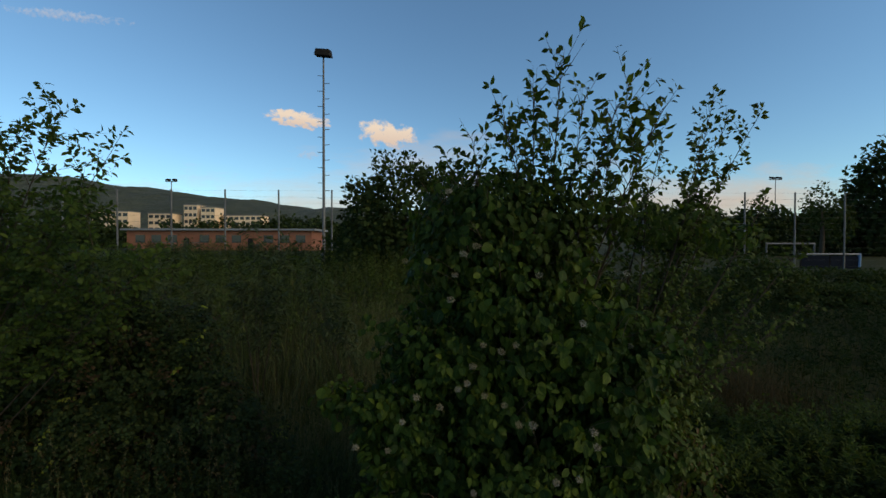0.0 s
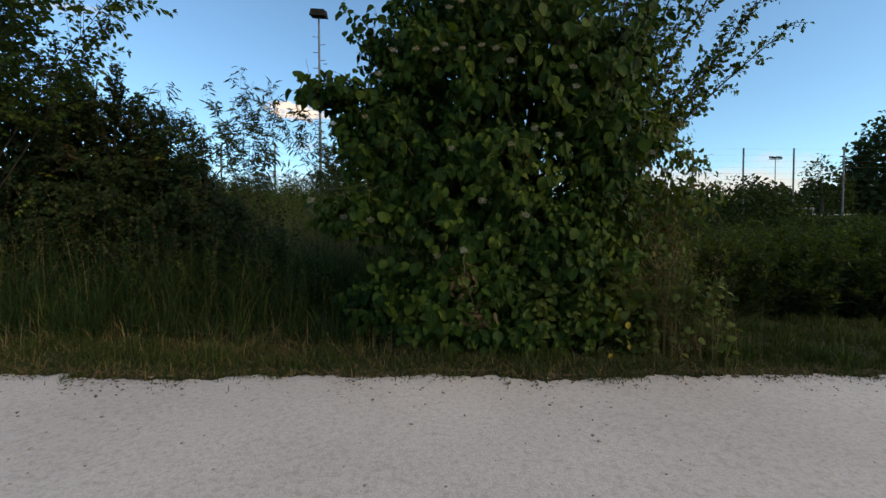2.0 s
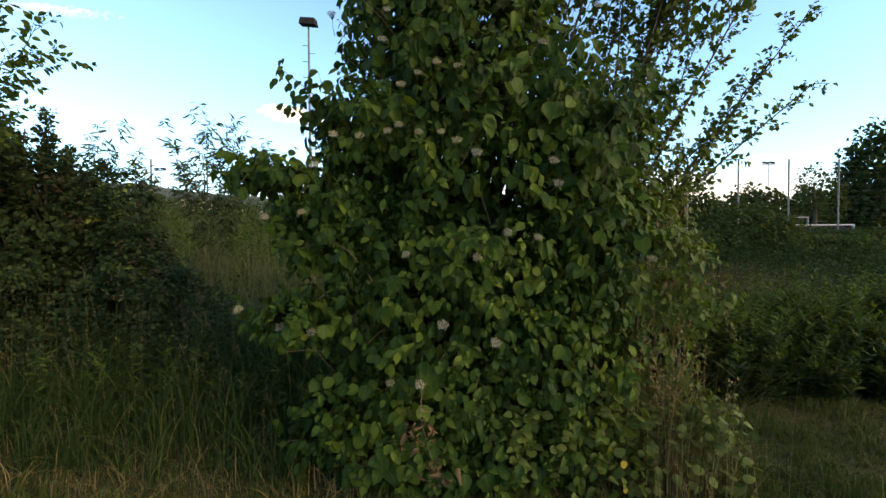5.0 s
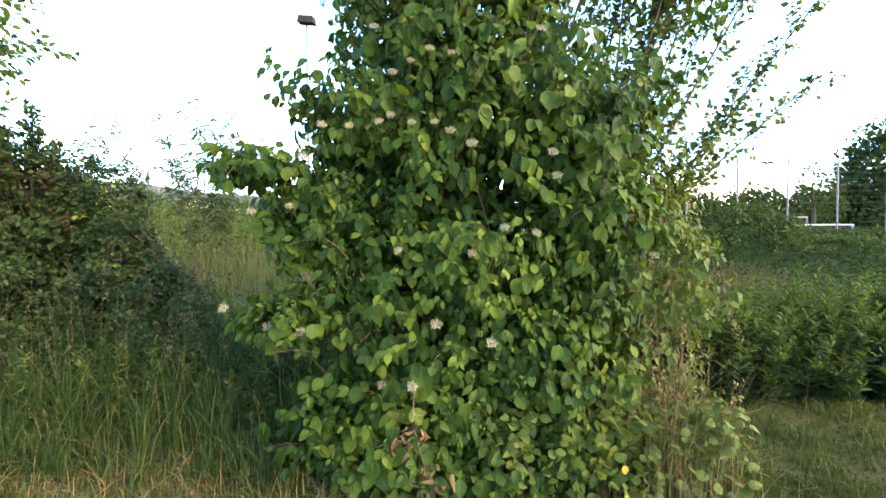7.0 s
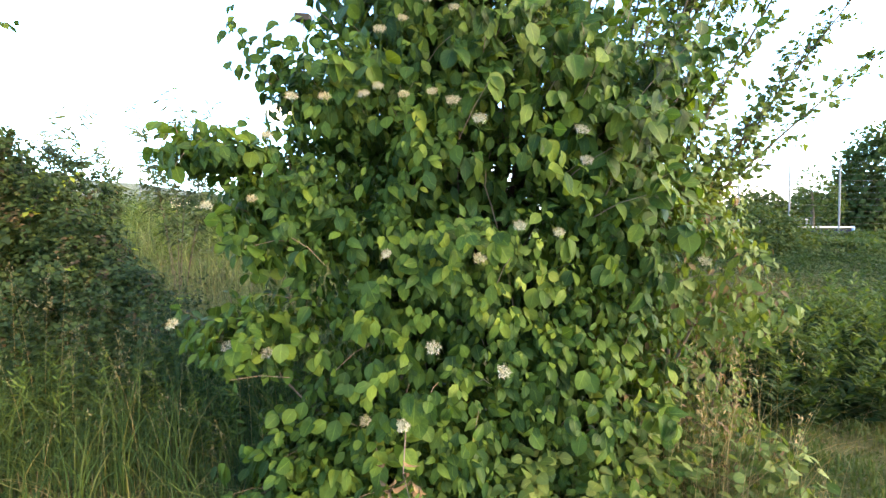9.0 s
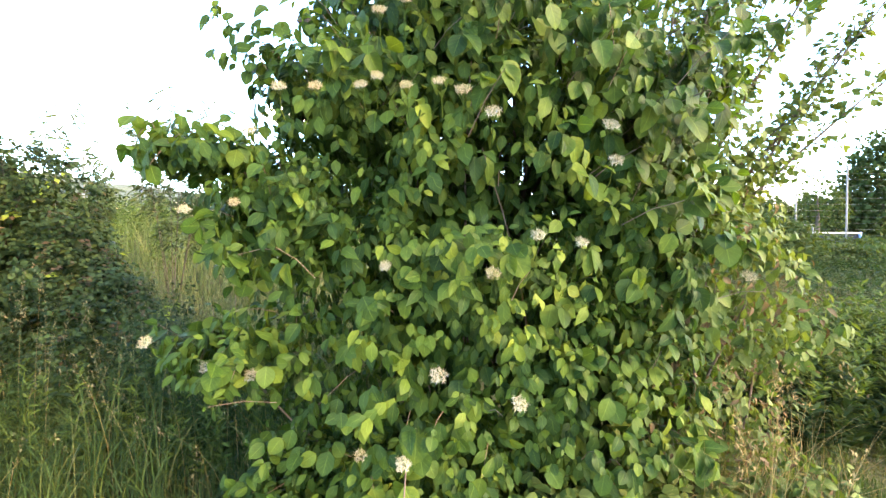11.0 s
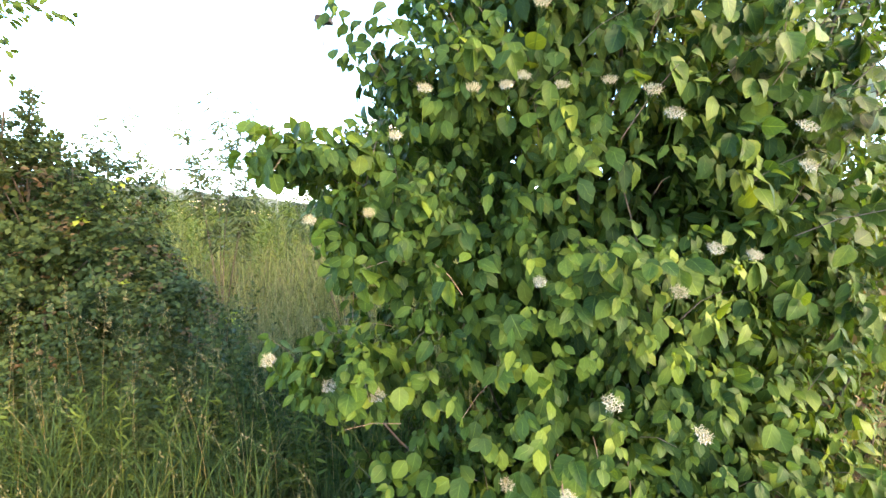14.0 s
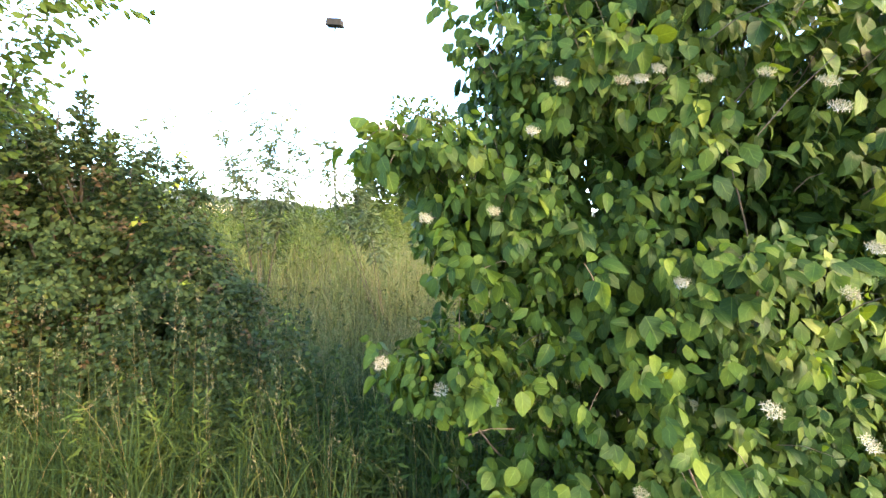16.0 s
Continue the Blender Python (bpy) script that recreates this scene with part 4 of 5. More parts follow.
r = np.random.default_rng(506)
left_tree = thing("slender_tree", "slender tree with an airy crown of small leaves", "tree")
tree(left_tree, (-5.0, 3.9, 0), [(-2.65, 2.85, 3.5), (-2.9, 2.8, 3.3), (-2.4, 2.75, 2.9), (-2.3, 2.7, 2.55), (-3.2, 2.9, 3.4), (-3.4, 3.0, 2.8), (-2.75, 2.8, 2.6), (-3.5, 3.0, 2.4), (-3.1, 2.9, 2.4), (-3.2, 2.9, 3.0), (-2.7, 2.8, 2.2), (-2.05, 2.92, 2.5), (-2.2, 2.88, 2.3), (-2.3, 2.85, 3.2)], sallow_leaf, round_leaf, 0.045, r, 44, 0.15, .010, 28, start=.62, arch=.02, rise=.3)

r = np.random.default_rng(540)
for lab, x, y, tips in (("thin willow sapling with drooping narrow leaves", -2.45, 5.4, [(-2.5, 5.4, 2.75), (-2.9, 5.4, 2.5), (-2.2, 5.4, 2.6), (-2.05, 5.4, 2.3), (-2.65, 5.3, 2.0), (-2.15, 5.4, 1.8), (-2.4, 5.5, 2.45)]),
                        ("small willow sapling beside the thicket", -3.4, 5.2, [(-3.4, 5.2, 2.55), (-3.6, 5.2, 2.4), (-3.1, 5.2, 2.25), (-2.9, 5.2, 2.05), (-3.0, 5.2, 1.75)]),
                        ("leaning willow shoot among the weeds", -1.1, 5.4, [(-2.1, 5.4, 2.45), (-1.75, 5.4, 2.3), (-1.5, 5.4, 2.05), (-1.35, 5.4, 1.75)])):
    w = thing("willow_sapling", lab, "sapling", "willow saplings")
    tree(w, (x, y, float(height(x, y))), tips, willow_leaf, slim_leaf, 0.1, r, 34, 0.2, .006, 15, 0.7, start=.5, arch=.03, rise=.4)

r = np.random.default_rng(550)
tree(hedge, (-2.95, 4.1, .9), [(-2.66, 3.8, 1.9), (-2.3, 3.7, 1.65), (-3.0, 4.0, 2.25), (-2.05, 3.7, 1.4), (-2.45, 3.7, 1.75), (-3.45, 3.9, 2.3), (-3.2, 3.8, 2.1), (-2.0, 3.4, 1.0), (-1.75, 3.5, .8), (-2.6, 3.3, 1.0)], hedge_leaf, round_leaf, 0.042, r, 30, 0.2, .007, 18, start=.5, arch=.02, rise=.3)
tree(hedge, (-3.1, 4.05, 1.5), [(-2.98, 3.98, 2.3), (-3.4, 3.95, 2.38), (-3.05, 4.0, 2.15), (-2.72, 3.9, 1.98), (-3.5, 3.95, 2.2)], hedge_leaf, round_leaf, 0.04, r, 26, .2, .007, 18, droop=-.2, start=.35, arch=0, rise=.7)

# lime and rusty sprays that break the thicket's green
r = np.random.default_rng(551)
boughs(hedge, "young_leaves", CLUMPS, 70, 9, .046, tiny_leaf, lime_leaf, r, lo=1.02, hi=1.14)
boughs(hedge, "rusty_leaves", CLUMPS, 420, 11, .036, tiny_leaf, rusty_leaf, r, lo=.98, hi=1.1)

# ---- far trees ----
clump_leaf = [leaf_form(0.8, 3, 0.5, 0.2, 0.3, cols=(-1, 1))]


def far_tree(label, x, y, z0, blobs, count, size, seed, group="trees of the sports ground"):
    q = np.random.default_rng(seed)
    e = thing("tree", label, "tree", group)
    z = z0
    top = max(b[2] for b in blobs)
    g = Geo()
    tube(g, [(x, y, z), (x + .1, y, z + (top - z) * .5), (x, y, top)], [.28, .2, .06], 8)
    part("trunk", g, bark, e)
    P, O = shell(blobs, count, q, lo=0.62, hi=1.1, lump=0.2)
    d = unit(O + q.normal(0, .7, O.shape))
    nr = unit(O + np.array([0, 0, .6]) + q.normal(0, .5, O.shape))
    g = Geo()
    scatter(g, clump_leaf[0], P, d, nr, size * q.uniform(.5, 1.4, len(P)))
    part("crown", g, far_leaf, e, kind="stuff")
    return e


far_tree("bushy dark tree on the bank", -1.3, 13.5, 1.0, [(-1.2, 13.5, 3.7, 1.6, 1.5, 1.6), (-2.2, 13.4, 3.0, 1.1, 1.2, 1.5), (0.2, 13.6, 3.2, 1.4, 1.3, 1.6), (-1.0, 13.3, 2.2, 2.4, 1.3, 1.3)], 12000, 0.15, 31)
far_tree("big round-headed dark tree beyond the fence", 62, 57, 0.8, [(63, 57, 10, 5, 5, 6), (61, 57, 6.5, 4, 4, 5), (68, 57, 11, 6, 5, 7)], 8500, 0.64, 32)
for k, (x, y, w, t) in enumerate(((9.9, 13.0, 1.6, 2.3), (12.8, 13.5, 1.5, 1.2), (14.6, 14.0, 1.4, 1.15), (7.2, 13.0, 1.2, 1.5), (4.6, 14.5, 1.8, 2.0))):
    far_tree("low dark bush before the ball fence", x, y, .6, [(x, y, .9, w, .9, t - .9), (x + .8, y, .7, .9, .8, t - 1.1)], 4500, 0.1, 60 + k, "low bushes")
for k, x in enumerate((10.2, 13.4, 16.5, 19.4, 22.6, 25.5)):
    far_tree("low dark bush at the edge of the pitch", x, 17.2, .7, [(x, 17.2, .85, 1.9, .9, .62), (x + 1.1, 17.1, .8, 1.2, .8, .68)], 2400, 0.115, 260 + k, "low bushes")
far_tree("airy young tree beyond the fence", 42.5, 46, .8, [(42.5, 46, 6.6, 1.9, 1.6, 2.6), (44.3, 46, 5.2, 1.5, 1.5, 2.4)], 1100, 0.3, 58)
for k in range(16):
    x = 30 + k * 3.4 + rng.uniform(-1, 1)
    far_tree("dark broadleaf tree in the row behind the pitch", x, 60, 0.8, [(x, 60, 4.2 + rng.uniform(-.6, .9), 2.8, 2.6, 3.5)], 1500, 0.56, 40 + k)
for k, (x, top) in enumerate(((-205, 26), (-196, 25), (-187, 25), (-178, 22), (-128, 14), (-113, 16), (-92, 15), (-84, 17), (-76, 15.5), (-68, 15), (-60, 13), (-52, 12))):
    h = top - 1.0
    far_tree("dark tree among the far houses", x, 215, 0.8, [(x, 215, h * .55 + .8, 5.5, 4, h * .5), (x + 3, 214, h * .4, 4.5, 4, h * .4)], 800, 1.45, 160 + k)
for k in range(20):
    x = -150 + k * 7.5 + rng.uniform(-2, 2)
    h = rng.uniform(5, 9)
    far_tree("dark broadleaf tree behind the clubhouse", x, 135, 0.8, [(x, 135, h * .55 + .8, 4.6, 4, h * .55)], 750, 1.08, 80 + k)

# ---- grasses and weeds ----
def blades(geo, x, y, h, width, r, lean=0.35, seg=4, base=None, sag=.18):
    k = len(x)
    z = height(x, y) if base is None else base
    a = r.uniform(0, 2 * np.pi, k)
    bend = np.abs(r.normal(0, lean, k)) * h
    bx, by = np.cos(a) * bend, np.sin(a) * bend
    face = r.uniform(0, 2 * np.pi, k)
    t = np.linspace(0, 1, seg + 1)
    wt = np.maximum(1 - t ** 1.7, 0.05)
    cx = x[:, None] + bx[:, None] * t ** 2
    cy = y[:, None] + by[:, None] * t ** 2
    cz = z[:, None] + h[:, None] * (t - sag * np.minimum(bend / h, 1.6)[:, None] * t ** 3)
    ox = np.cos(face)[:, None] * wt * (width / 2)[:, None]
    oy = np.sin(face)[:, None] * wt * (width / 2)[:, None]
    v = np.stack([np.stack([cx - ox, cy - oy, cz], -1), np.stack([cx + ox, cy + oy, cz], -1)], 2)
    m = 2 * (seg + 1)
    q = np.arange(seg) * 2
    f = np.stack([q, q + 1, q + 3, q + 2], -1)[None] + (np.arange(k) * m)[:, None, None]
    geo.add(v.reshape(-1, 3), f.reshape(-1, 4))
    return np.stack([cx[:, -1], cy[:, -1], cz[:, -1]], -1), np.stack([bx, by, h * .8], -1)


def free(x, y, blobs):
    """Keeps plants out of the feet of the bushes."""
    ok = np.ones(len(x), bool)
    for bx, by, br in blobs:
        ok &= (x - bx) ** 2 + (y - by) ** 2 > br * br
    return ok


FEET = [(.45, 3.0, .55), (1.45, 3.0, .2)]
r = np.random.default_rng(507)
grass = thing("tall_grass", "waist-high meadow grass gone to seed", "grass", kind="stuff")
g, gd, gs = Geo(), Geo(), Geo()
k = 17000
x, y = r.uniform(-4.6, 0.7, k), 2.5 + 4.3 * r.uniform(0, 1, k) ** 1.45
clot = np.sin(5 * x + 2 * y) * np.sin(4 * y - 3 * x + 1) + .6 * np.sin(11 * x + 2) * np.sin(9 * y)
ok = free(x, y, FEET) & ~((x > -.1) & (y < 3.2)) & (r.uniform(0, 1, k) < np.clip(.62 + .6 * clot, .3, 1))
x, y = x[ok], y[ok]
ramp_h = np.clip((y - 2.35) / 0.75, 0.25, 1)
h = r.uniform(0.2, 0.7, len(x)) * ramp_h * (.85 + .25 * np.sin(2.3 * x + 1) * np.sin(3.1 * y))
blades(g, x, y, h, r.uniform(.003, .008, len(x)), r, .8, 4)
# tussocks: blades springing from one root and arching over
k = 620
tx, ty = r.uniform(-4.4, .1, k), 2.5 + 3.2 * r.uniform(0, 1, k) ** 1.3
th = r.uniform(.3, .85, k) * np.clip((ty - 2.25) / .75, .3, 1)
per = r.integers(14, 34, k)
q = np.repeat(np.arange(k), per)
x, y = tx[q] + r.normal(0, .022, len(q)), ty[q] + r.normal(0, .022, len(q))
ok = free(x, y, FEET) & ~((x > -.1) & (y < 3.2))
q, x, y = q[ok], x[ok], y[ok]
blades(g, x, y, th[q] * r.uniform(.5, 1.15, len(q)), r.uniform(.0035, .0085, len(q)), r, .75, 6, sag=.4)
k = 1000
x, y = r.uniform(-4.6, 0.2, k), r.uniform(2.65, 6.5, k)
ok = free(x, y, FEET) & ~((x > -.1) & (y < 3.2))
x, y = x[ok], y[ok]
tip, lean_dir = blades(gd, x, y, r.uniform(.6, 1.08, len(x)) * np.clip((y - 2.3) / .8, .45, 1), r.uniform(.0018, .0028, len(x)), r, .3, 5)
for q in range(len(tip)):
    m = 22
    a = r.uniform(-.15, 0.02, m)
    ax = unit(lean_dir[q:q + 1] * (1, 1, .7))
    p = tip[q] + ax * a[:, None] + r.normal(0, .006, (m, 3))
    scatter(gs, seed_leaf[0], p, unit(ax + r.normal(0, .3, (m, 3))), r.normal(size=(m, 3)), r.uniform(.009, .018, m))
part("blades", g, grass_blade, grass, kind="stuff")
g = Geo()
k = 1100
x, y = r.uniform(-4.2, -.1, k), 2.55 + 1.6 * r.uniform(0, 1, k) ** 1.5
blades(g, x, y, r.uniform(.3, .75, k) * np.clip((y - 2.2) / .7, .5, 1), r.uniform(.004, .009, k), r, 1.1, 8, sag=.45)
part("arching_blades", g, turf_blade, grass, kind="stuff")
part("dry_stalks", gd, dry_blade, grass, kind="stuff")
part("seed_heads", gs, seed_head, grass, kind="stuff")

r = np.random.default_rng(508)
meadow = thing("meadow", "rough meadow of grass and tall weeds up the bank", "grass", kind="stuff")
g, gw = Geo(), Geo()
k = 30000
x, y = r.uniform(-16, 16, k), 5.5 + 10 * r.uniform(0, 1, k) ** 1.2
keep = np.abs(x) < 1.15 * y + 1.5
x, y = x[keep], y[keep]
tall = np.clip((5.5 - x) / 6, .32, 1)
h, w = r.uniform(.5, 1.1, len(x)) * (0.8 + .3 * np.sin(1.1 * x) * np.sin(.9 * y)) * tall, r.uniform(.008, .017, len(x))
# blades to the right get a darker material, shade put into their colour
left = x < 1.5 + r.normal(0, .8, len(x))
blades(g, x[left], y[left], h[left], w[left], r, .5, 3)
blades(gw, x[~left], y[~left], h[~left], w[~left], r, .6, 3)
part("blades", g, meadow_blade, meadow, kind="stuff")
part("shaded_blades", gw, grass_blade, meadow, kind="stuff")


def weeds(name, label, x, y, h, material, r, leaves=26, size=0.09, forms=None, tops=None, rise=0.0, bare=.12, lean=.15):
    forms = forms or slim_leaf
    e = thing(name, label, "weeds", kind="stuff")
    g, gs, gt = Geo(), Geo(), Geo()
    tip, ax = blades(gs, x, y, h, np.full(len(x), .006), r, lean, 4)
    base = np.stack([x, y, height(x, y)], -1)
    for q in range(len(x)):
        a = r.uniform(bare, 1.0, leaves)
        p = base[q] + (tip[q] - base[q]) * a[:, None]
        th = r.uniform(0, 6.28, leaves)
        d = unit(np.stack([np.cos(th), np.sin(th), r.uniform(.0, 1.3, leaves) + rise], -1))
        nr = unit(np.array([0, 0, 1.0]) + r.normal(0, .7 if not rise else .4, (leaves, 3)))
        s = size * (1.15 - .6 * a) * r.uniform(.7, 1.2, leaves)
        # leaves above 0.72 of the stalk take the paler tops material
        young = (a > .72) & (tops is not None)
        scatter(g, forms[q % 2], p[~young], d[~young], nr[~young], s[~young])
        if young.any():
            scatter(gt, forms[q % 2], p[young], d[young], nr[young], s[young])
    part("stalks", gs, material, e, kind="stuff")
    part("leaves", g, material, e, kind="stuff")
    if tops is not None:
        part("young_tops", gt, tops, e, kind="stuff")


r = np.random.default_rng(570)
lance = [leaf_form(0.26, 3, 0.45, 0.25, 0.45, cols=(-1, 1)), leaf_form(0.29, 3, 0.45, 0.2, 0.3, cols=(-1, 1))]
MOUNDS = [(2.72, 3.85, .42, .86, 170), (3.65, 4.2, .72, 1.0, 360), (4.9, 4.25, .8, 1.06, 350), (6.1, 4.5, .8, 1.05, 260), (3.3, 3.75, .3, .45, 60), (4.2, 3.75, .35, .5, 70), (2.35, 4.5, .4, .8, 120), (3.1, 5.2, .6, .8, 180), (7.2, 5.0, .9, 1.0, 220)]
mx, my, mh = [], [], []
for cx, cy, R, top, k in MOUNDS:
    a, q = r.uniform(0, 6.28, k), np.sqrt(r.uniform(0, 1, k))
    mx.append(cx + R * q * np.cos(a))
    my.append(cy + R * .8 * q * np.sin(a))
    mh.append(top * np.sqrt(1.06 - q * q) ** .8 * r.uniform(.82, 1.08, k))
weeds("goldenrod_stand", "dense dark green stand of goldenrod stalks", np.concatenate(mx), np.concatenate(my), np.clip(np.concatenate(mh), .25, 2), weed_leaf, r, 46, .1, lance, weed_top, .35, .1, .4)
k = 2000
x, y = r.uniform(-13, 3.5, k), 7 + 7 * r.uniform(0, 1, k) ** .7
weeds("bank_weeds", "tall leafy weeds along the top of the bank", x, y, r.uniform(.6, 1.12, k) * np.where(r.uniform(0, 1, k) < .08, 1.3, 1), weed_top, r, 22, .135, lance)
k = 620
x, y = r.uniform(-14, 1.5, k), r.uniform(12.2, 14.4, k)
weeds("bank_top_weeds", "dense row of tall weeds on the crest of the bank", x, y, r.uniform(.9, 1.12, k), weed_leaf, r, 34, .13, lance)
k = 1300
x, y = r.uniform(3.0, 14, k), r.uniform(6.0, 13.5, k)
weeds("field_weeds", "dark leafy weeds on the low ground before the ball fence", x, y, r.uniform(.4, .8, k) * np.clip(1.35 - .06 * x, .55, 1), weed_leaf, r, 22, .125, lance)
k = 460
x, y = r.uniform(-3.6, -1.0, k), r.uniform(3.15, 4.4, k)
ok = x < -1.0 - .55 * (y - 3.1)
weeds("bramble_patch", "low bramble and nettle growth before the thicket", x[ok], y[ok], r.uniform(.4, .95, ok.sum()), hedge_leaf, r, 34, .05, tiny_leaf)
k = 120
x, y = r.uniform(-1.6, .1, k), r.uniform(4.6, 6.5, k)
weeds("meadow_herbs", "mixed green herbs among the meadow grass", x, y, r.uniform(.4, .8, k), weed_leaf, r, 24, .09)
k = 330
x, y = r.uniform(-2.2, -.1, k), r.uniform(2.95, 4.2, k)
weeds("low_herbs", "low narrow-leaved herbs in the grass beside the bush", x, y, r.uniform(.25, .6, k), weed_top, r, 26, .08)
g = Geo()
dry_patch = thing("dry_grass_patch", "patch of brown dry grass before the fence", "grass", kind="stuff")
k = 1500
x, y = r.normal(4.5, .6, k), r.normal(6.2, .5, k)
blades(g, x, y, r.uniform(.5, .95, k), r.uniform(.004, .008, k), r, .45)
part("blades", g, brown_blade, dry_patch, kind="stuff")

r = np.random.default_rng(509)
verge = thing("verge_turf", "short mown grass verge with dry thatch", "grass", kind="stuff")
g, gd = Geo(), Geo()
k = 50000
x = np.concatenate([r.uniform(-4, 1.5, k // 2), 1.3 + 4.5 * r.uniform(0, 1, k - k // 2) ** 1.6])
y = path_edge(x) - 0.05 + r.uniform(0, 1, k) ** 1.2 * np.where(x > 1.3, 1.75, .8)
clump = .6 + .5 * np.sin(7 * x + 3 * y) * np.sin(6 * y - 4 * x) + .3 * np.sin(19 * x) * np.sin(17 * y)
h = np.clip(r.uniform(.02, .085, k) * clump * np.clip((y - path_edge(x) + .08) / .2, .3, 1.2), .008, .14)
h = h * np.where(x > 1.4, 1.25, .95)
blades(g, x, y, h, r.uniform(.002, .005, k) * np.where(x > 1.4, 1.9, 1.4), r, .7, 2)
k = 6500
x = r.uniform(-4, 2.2, k)
y = path_edge(x) - 0.06 + r.uniform(0, 1, k) ** np.where(x > 1.5, 2.2, 1.0) * np.where(x > 1.5, 1.6, .8)
blades(gd, x, y, r.uniform(.02, .06, k), r.uniform(.002, .005, k), r, 1.6, 3)
part("blades", g, turf_blade, verge, kind="stuff")
part("thatch", gd, dry_blade, verge, kind="stuff")

# pale seeding grass in the open strip between thicket and bush
r = np.random.default_rng(510)
pale = thing("pale_meadow_grass", "pale seeding grass in the open strip of meadow", "grass", kind="stuff")
g, gs = Geo(), Geo()
k = 420
tx, ty, th = r.uniform(-2.1, .2, k), 3.6 + 5 * r.uniform(0, 1, k) ** 1.2, r.uniform(.45, 1.0, k)
q = np.repeat(np.arange(k), 20)
k = len(q)
x, y = tx[q] + r.normal(0, .05, k), ty[q] + r.normal(0, .05, k)
tip, ld = blades(g, x, y, th[q] * r.uniform(.55, 1.1, k), r.uniform(.003, .007, k), r, .6, 5, sag=.35)
for q in range(0, k, 3):
    m = 7
    ax = unit(ld[q:q + 1])
    p = tip[q] + ax * r.uniform(-.16, .02, m)[:, None]
    scatter(gs, seed_leaf[0], p, unit(ax + r.normal(0, .4, (m, 3))), r.normal(size=(m, 3)), r.uniform(.015, .03, m))
part("blades", g, pale_blade, pale, kind="stuff")
part("seed_heads", gs, pale_blade, pale, kind="stuff")

r = np.random.default_rng(511)
straw = thing("cut_straw", "bent and fallen dry grass along the verge", "dead grass", kind="stuff")
g = Geo()
k = 800
x = r.uniform(-3.8, .0, k)
y = path_edge(x) + .3 + r.uniform(0, .6, k)
blades(g, x, y, r.uniform(.06, .26, k), r.uniform(.0025, .005, k), r, 1.7, 7, sag=.5)
k = 500
x = r.uniform(1.6, 4.5, k)
y = path_edge(x) + r.uniform(.1, 1.5, k)
blades(g, x, y, r.uniform(.03, .09, k), r.uniform(.002, .004, k), r, 2.2, 5)
part("stalks", g, dry_blade, straw, kind="stuff")

# dry stems and grass tangled in the shrub's foot
r = np.random.default_rng(512)
tangle = thing("dry_tangle", "tangle of dry brown stalks and straw beside the bush", "dead stalks", kind="stuff")
g = Geo()
k = 420
x, y = r.normal(1.5, .16, k), r.normal(2.52, .12, k)
blades(g, x, y, r.uniform(.2, .95, k), r.uniform(.0014, .003, k), r, .6, 7, sag=.4)
blades(g, x[:250], y[:250], r.uniform(.1, .5, 250), r.uniform(.0012, .003, 250), r, 1.3, 7)
k = 350
x, y = r.uniform(.0, 1.5, k), r.uniform(2.4, 2.65, k)
blades(g, x, y, r.uniform(.05, .22, k), r.uniform(.0015, .003, k), r, 1.0, 5)
k = 170
x, y = r.normal(1.45, .14, k), r.normal(2.5, .08, k)
gb = Geo()
scatter(gb, leaf_form(.4, 4, .5, .5, .8), np.stack([x, y, r.uniform(.15, .8, k)], -1), r.normal(0, 1, (k, 3)) - (0, 0, 1), r.normal(0, 1, (k, 3)), r.uniform(.01, .024, k))
part("stalks", g, dry_blade, tangle, kind="stuff")
part("dead_leaves", gb, brown_leaf, tangle, kind="stuff")
g = Geo()
for k in range(20):
    c = np.array([r.normal(1.48, .09), r.normal(2.46, .05), r.uniform(.45, .8)])
    m = 20
    ax = unit(np.array([r.normal(0, .5), r.normal(0, .3), 1.0]))
    scatter(g, seed_leaf[0], c + ax * r.uniform(-.08, .08, m)[:, None] + r.normal(0, .008, (m, 3)), unit(ax + r.normal(0, .5, (m, 3))), r.normal(size=(m, 3)), r.uniform(.012, .026, m))
part("straw_heads", g, dry_blade, tangle, kind="stuff")
g = Geo()
k = 900
x, y = r.normal(1.45, .25, k), r.normal(2.6, .1, k)
blades(g, x, y, r.uniform(.1, .55, k), r.uniform(.002, .005, k), r, .8, 6)
part("grass_blades", g, grass_blade, tangle, kind="stuff")

r = np.random.default_rng(513)
withered = thing("withered_spray", "spray of withered brown leaves hanging in the bush", "dead leaves")
k = 44
lump_at = np.where(r.uniform(0, 1, k)[:, None] < .6, np.array([[.225, 2.10, .45]]), np.array([[.31, 2.12, .30]]))
p = lump_at + r.normal(0, 1, (k, 3)) * (.035, .02, .045)
g0 = Geo()
tube(g0, [(.26, 2.4, .62), (.24, 2.25, .56), (.24, 2.14, .48), (.29, 2.13, .3)], [.003, .0025, .002, .001], 5)
part("twig", g0, red_twig, withered)
curled = [leaf_form(.5, 7, .5, .9, 1.1, .03), leaf_form(.42, 7, .5, 1.3, .7, .04), leaf_form(.6, 7, .45, .6, 1.3, .03)]
crisp = []
for form in curled:
    g1 = Geo()
    g1.add(*form)
    crisp.append(g1.mesh("leaf", brown_leaf))
for q in range(k):
    part("leaf", crisp[q % 3], None, withered).matrix_local = leaf_pose(p[q], r.normal(0, .6, 3) + (0, -.2, -1), r.normal(0, .8, 3) + (0, -1, .3), r.uniform(.026, .045))
g1 = Geo()
g1.add(*broad[0])
gold = g1.mesh("yellow_leaf", yellow_leaf)
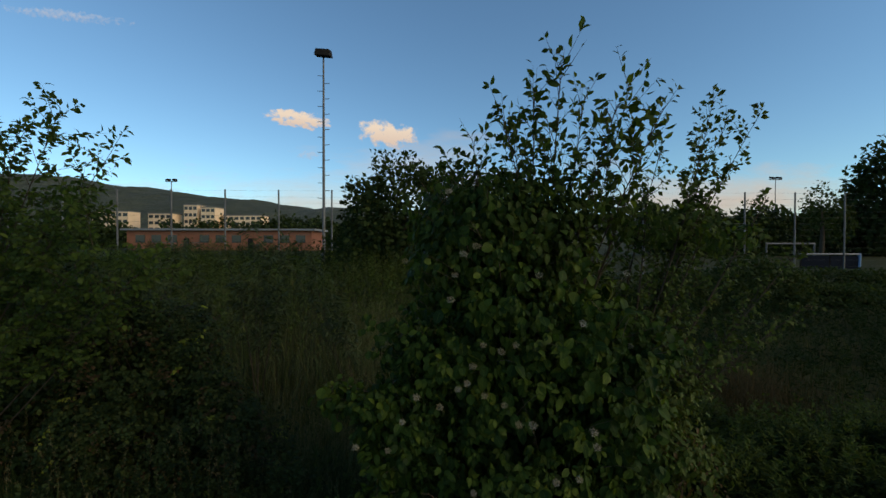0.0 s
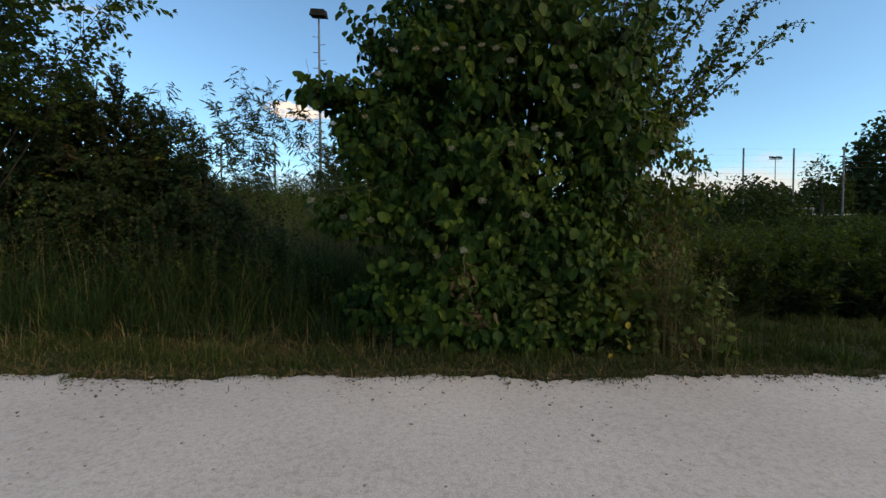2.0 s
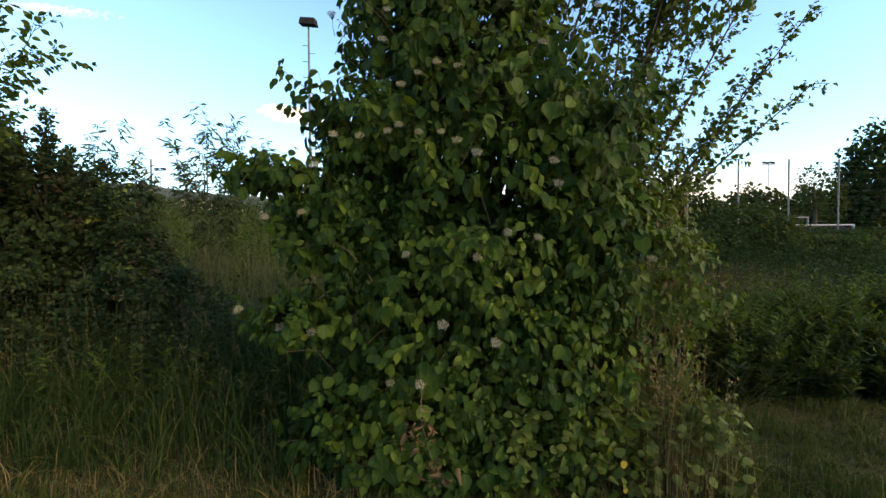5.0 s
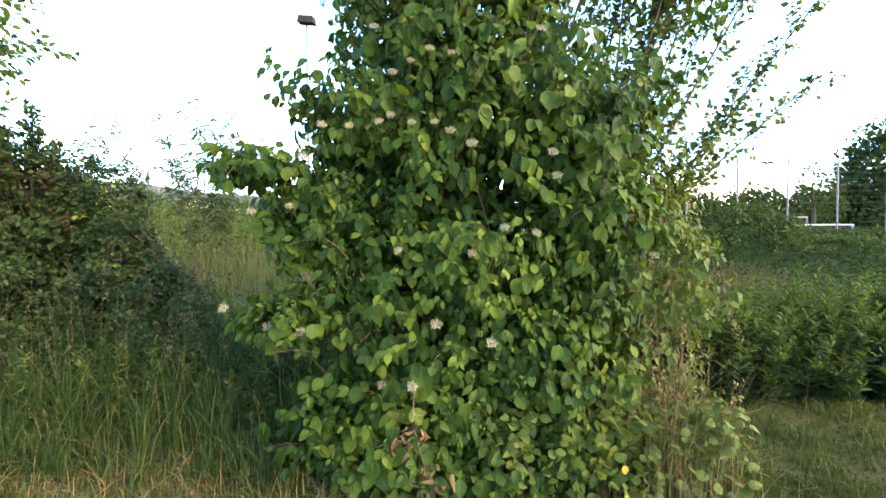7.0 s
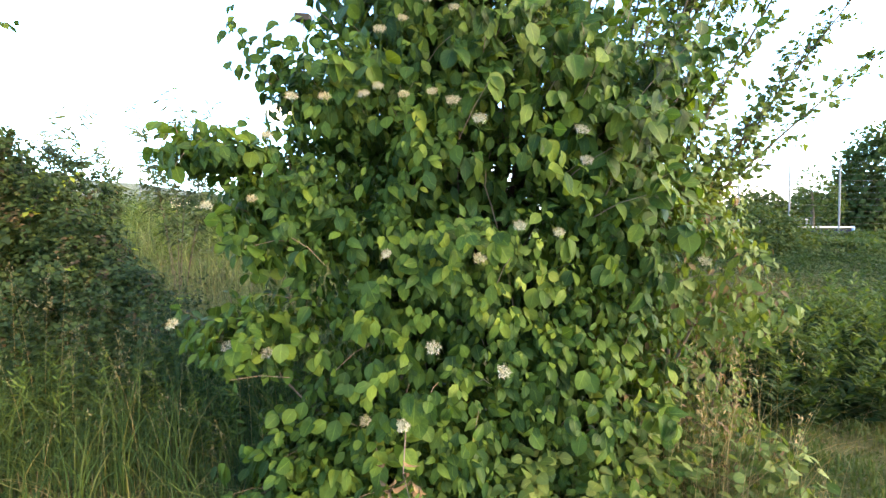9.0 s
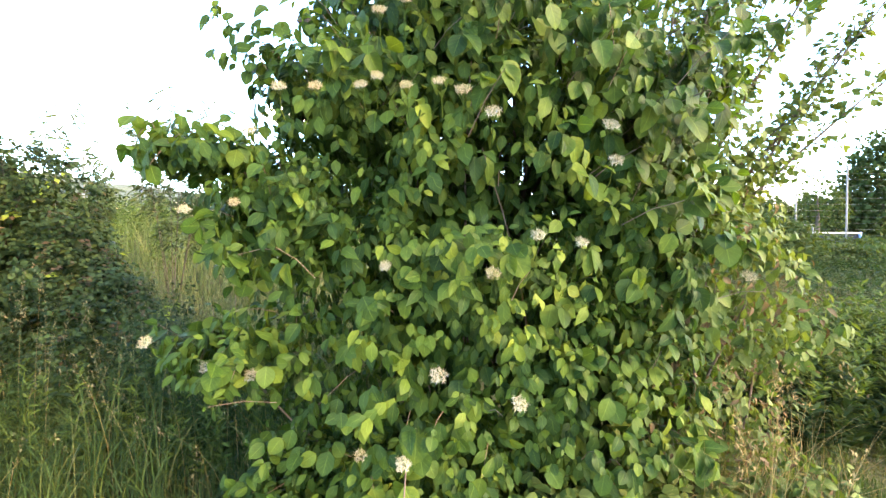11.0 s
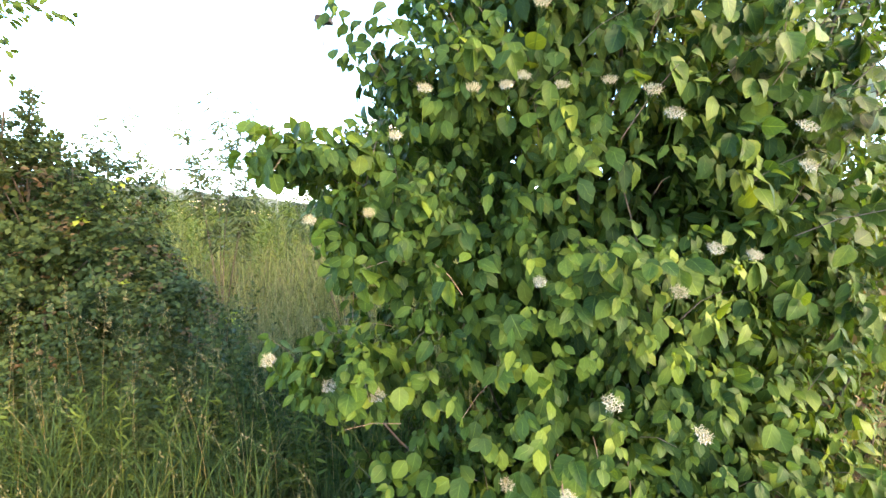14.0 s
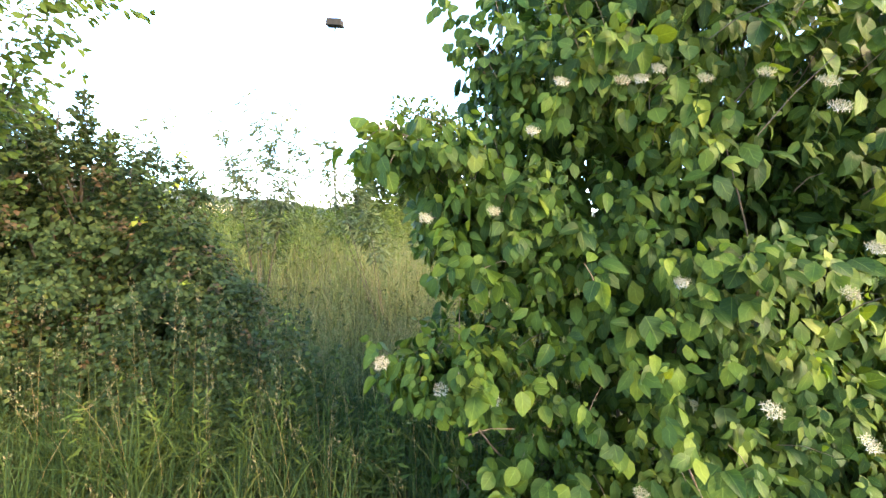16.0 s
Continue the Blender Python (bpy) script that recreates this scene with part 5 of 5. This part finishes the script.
for q, (x, y, z, s) in enumerate([(1.18, 2.33, .19, .042), (1.19, 2.33, .06, .03), (1.05, 2.25, .03, .03)]):
    ob = new("fallen_leaf", gold)
    ob.matrix_world = leaf_pose((x, y, z), (.2, -.2, -1), (0, -1, .4), s)
    tagged(ob, "yellow leaf caught among the green at the bush's foot", "leaf", "yellow leaves")

# dark crumbs, dead leaf bits and tufts that ravel the path's edge
litter = thing("edge_litter", "brown leaf crumbs and soil specks along the path's edge", "litter", kind="stuff")
r = np.random.default_rng(590)
g = Geo()
flake = leaf_form(.7, 4, .5, .25, .2)
for k, lo, hi, spread in ((5200, .005, .018, .10), (200, .015, .034, .05), (30, .02, .05, .5)):
    x = r.uniform(-3.8, 5.0, k)
    y = path_edge(x) + .02 - np.abs(r.normal(0, spread, k)) * (.6 + .6 * (np.sin(5 * x) * np.sin(11 * x + 1) > 0))
    scatter(g, flake, np.stack([x, y, height(x, y) + .013], -1), r.normal(0, 1, (k, 3)) * (1, 1, .06), r.normal(0, .12, (k, 3)) + (0, 0, 1), r.uniform(lo, hi, k))
part("crumbs", g, crumb_brown, litter, kind="stuff")
g = Geo()
k = 9000
x = r.uniform(-3.8, 5.0, k)
tuft = np.sin(6.3 * x + 1) + np.sin(14.7 * x) + np.sin(29 * x + 2) > .2
x = x[tuft]
y = path_edge(x) - np.abs(r.normal(0, .07, len(x)))
blades(g, x, y, r.uniform(.015, .04, len(x)), r.uniform(.002, .005, len(x)), r, 1.0, 2)
part("tufts", g, turf_blade, litter, kind="stuff")

# broad light green plants at the foot of the shrub
docks = thing("foot_herbs", "light green broad-leaved herbs at the shrub's foot", "herbs", kind="stuff")
r = np.random.default_rng(610)
g = Geo()
for k in range(90):
    x, y = r.uniform(.6, 1.76), r.uniform(2.33, 2.62)
    m = r.integers(6, 11)
    th = r.uniform(0, 6.28, m)
    base = np.array([x, y, float(height(x, y))])
    p = base + np.stack([.03 * np.cos(th), .03 * np.sin(th), r.uniform(.02, .42, m)], -1)
    scatter(g, broad[k % 5], p, np.stack([np.cos(th), np.sin(th), r.uniform(-.3, .5, m)], -1), r.normal(0, .5, (m, 3)) + (0, -.35, .9), r.uniform(.035, .062, m))
part("leaves", g, pale_leaf, docks, kind="stuff")
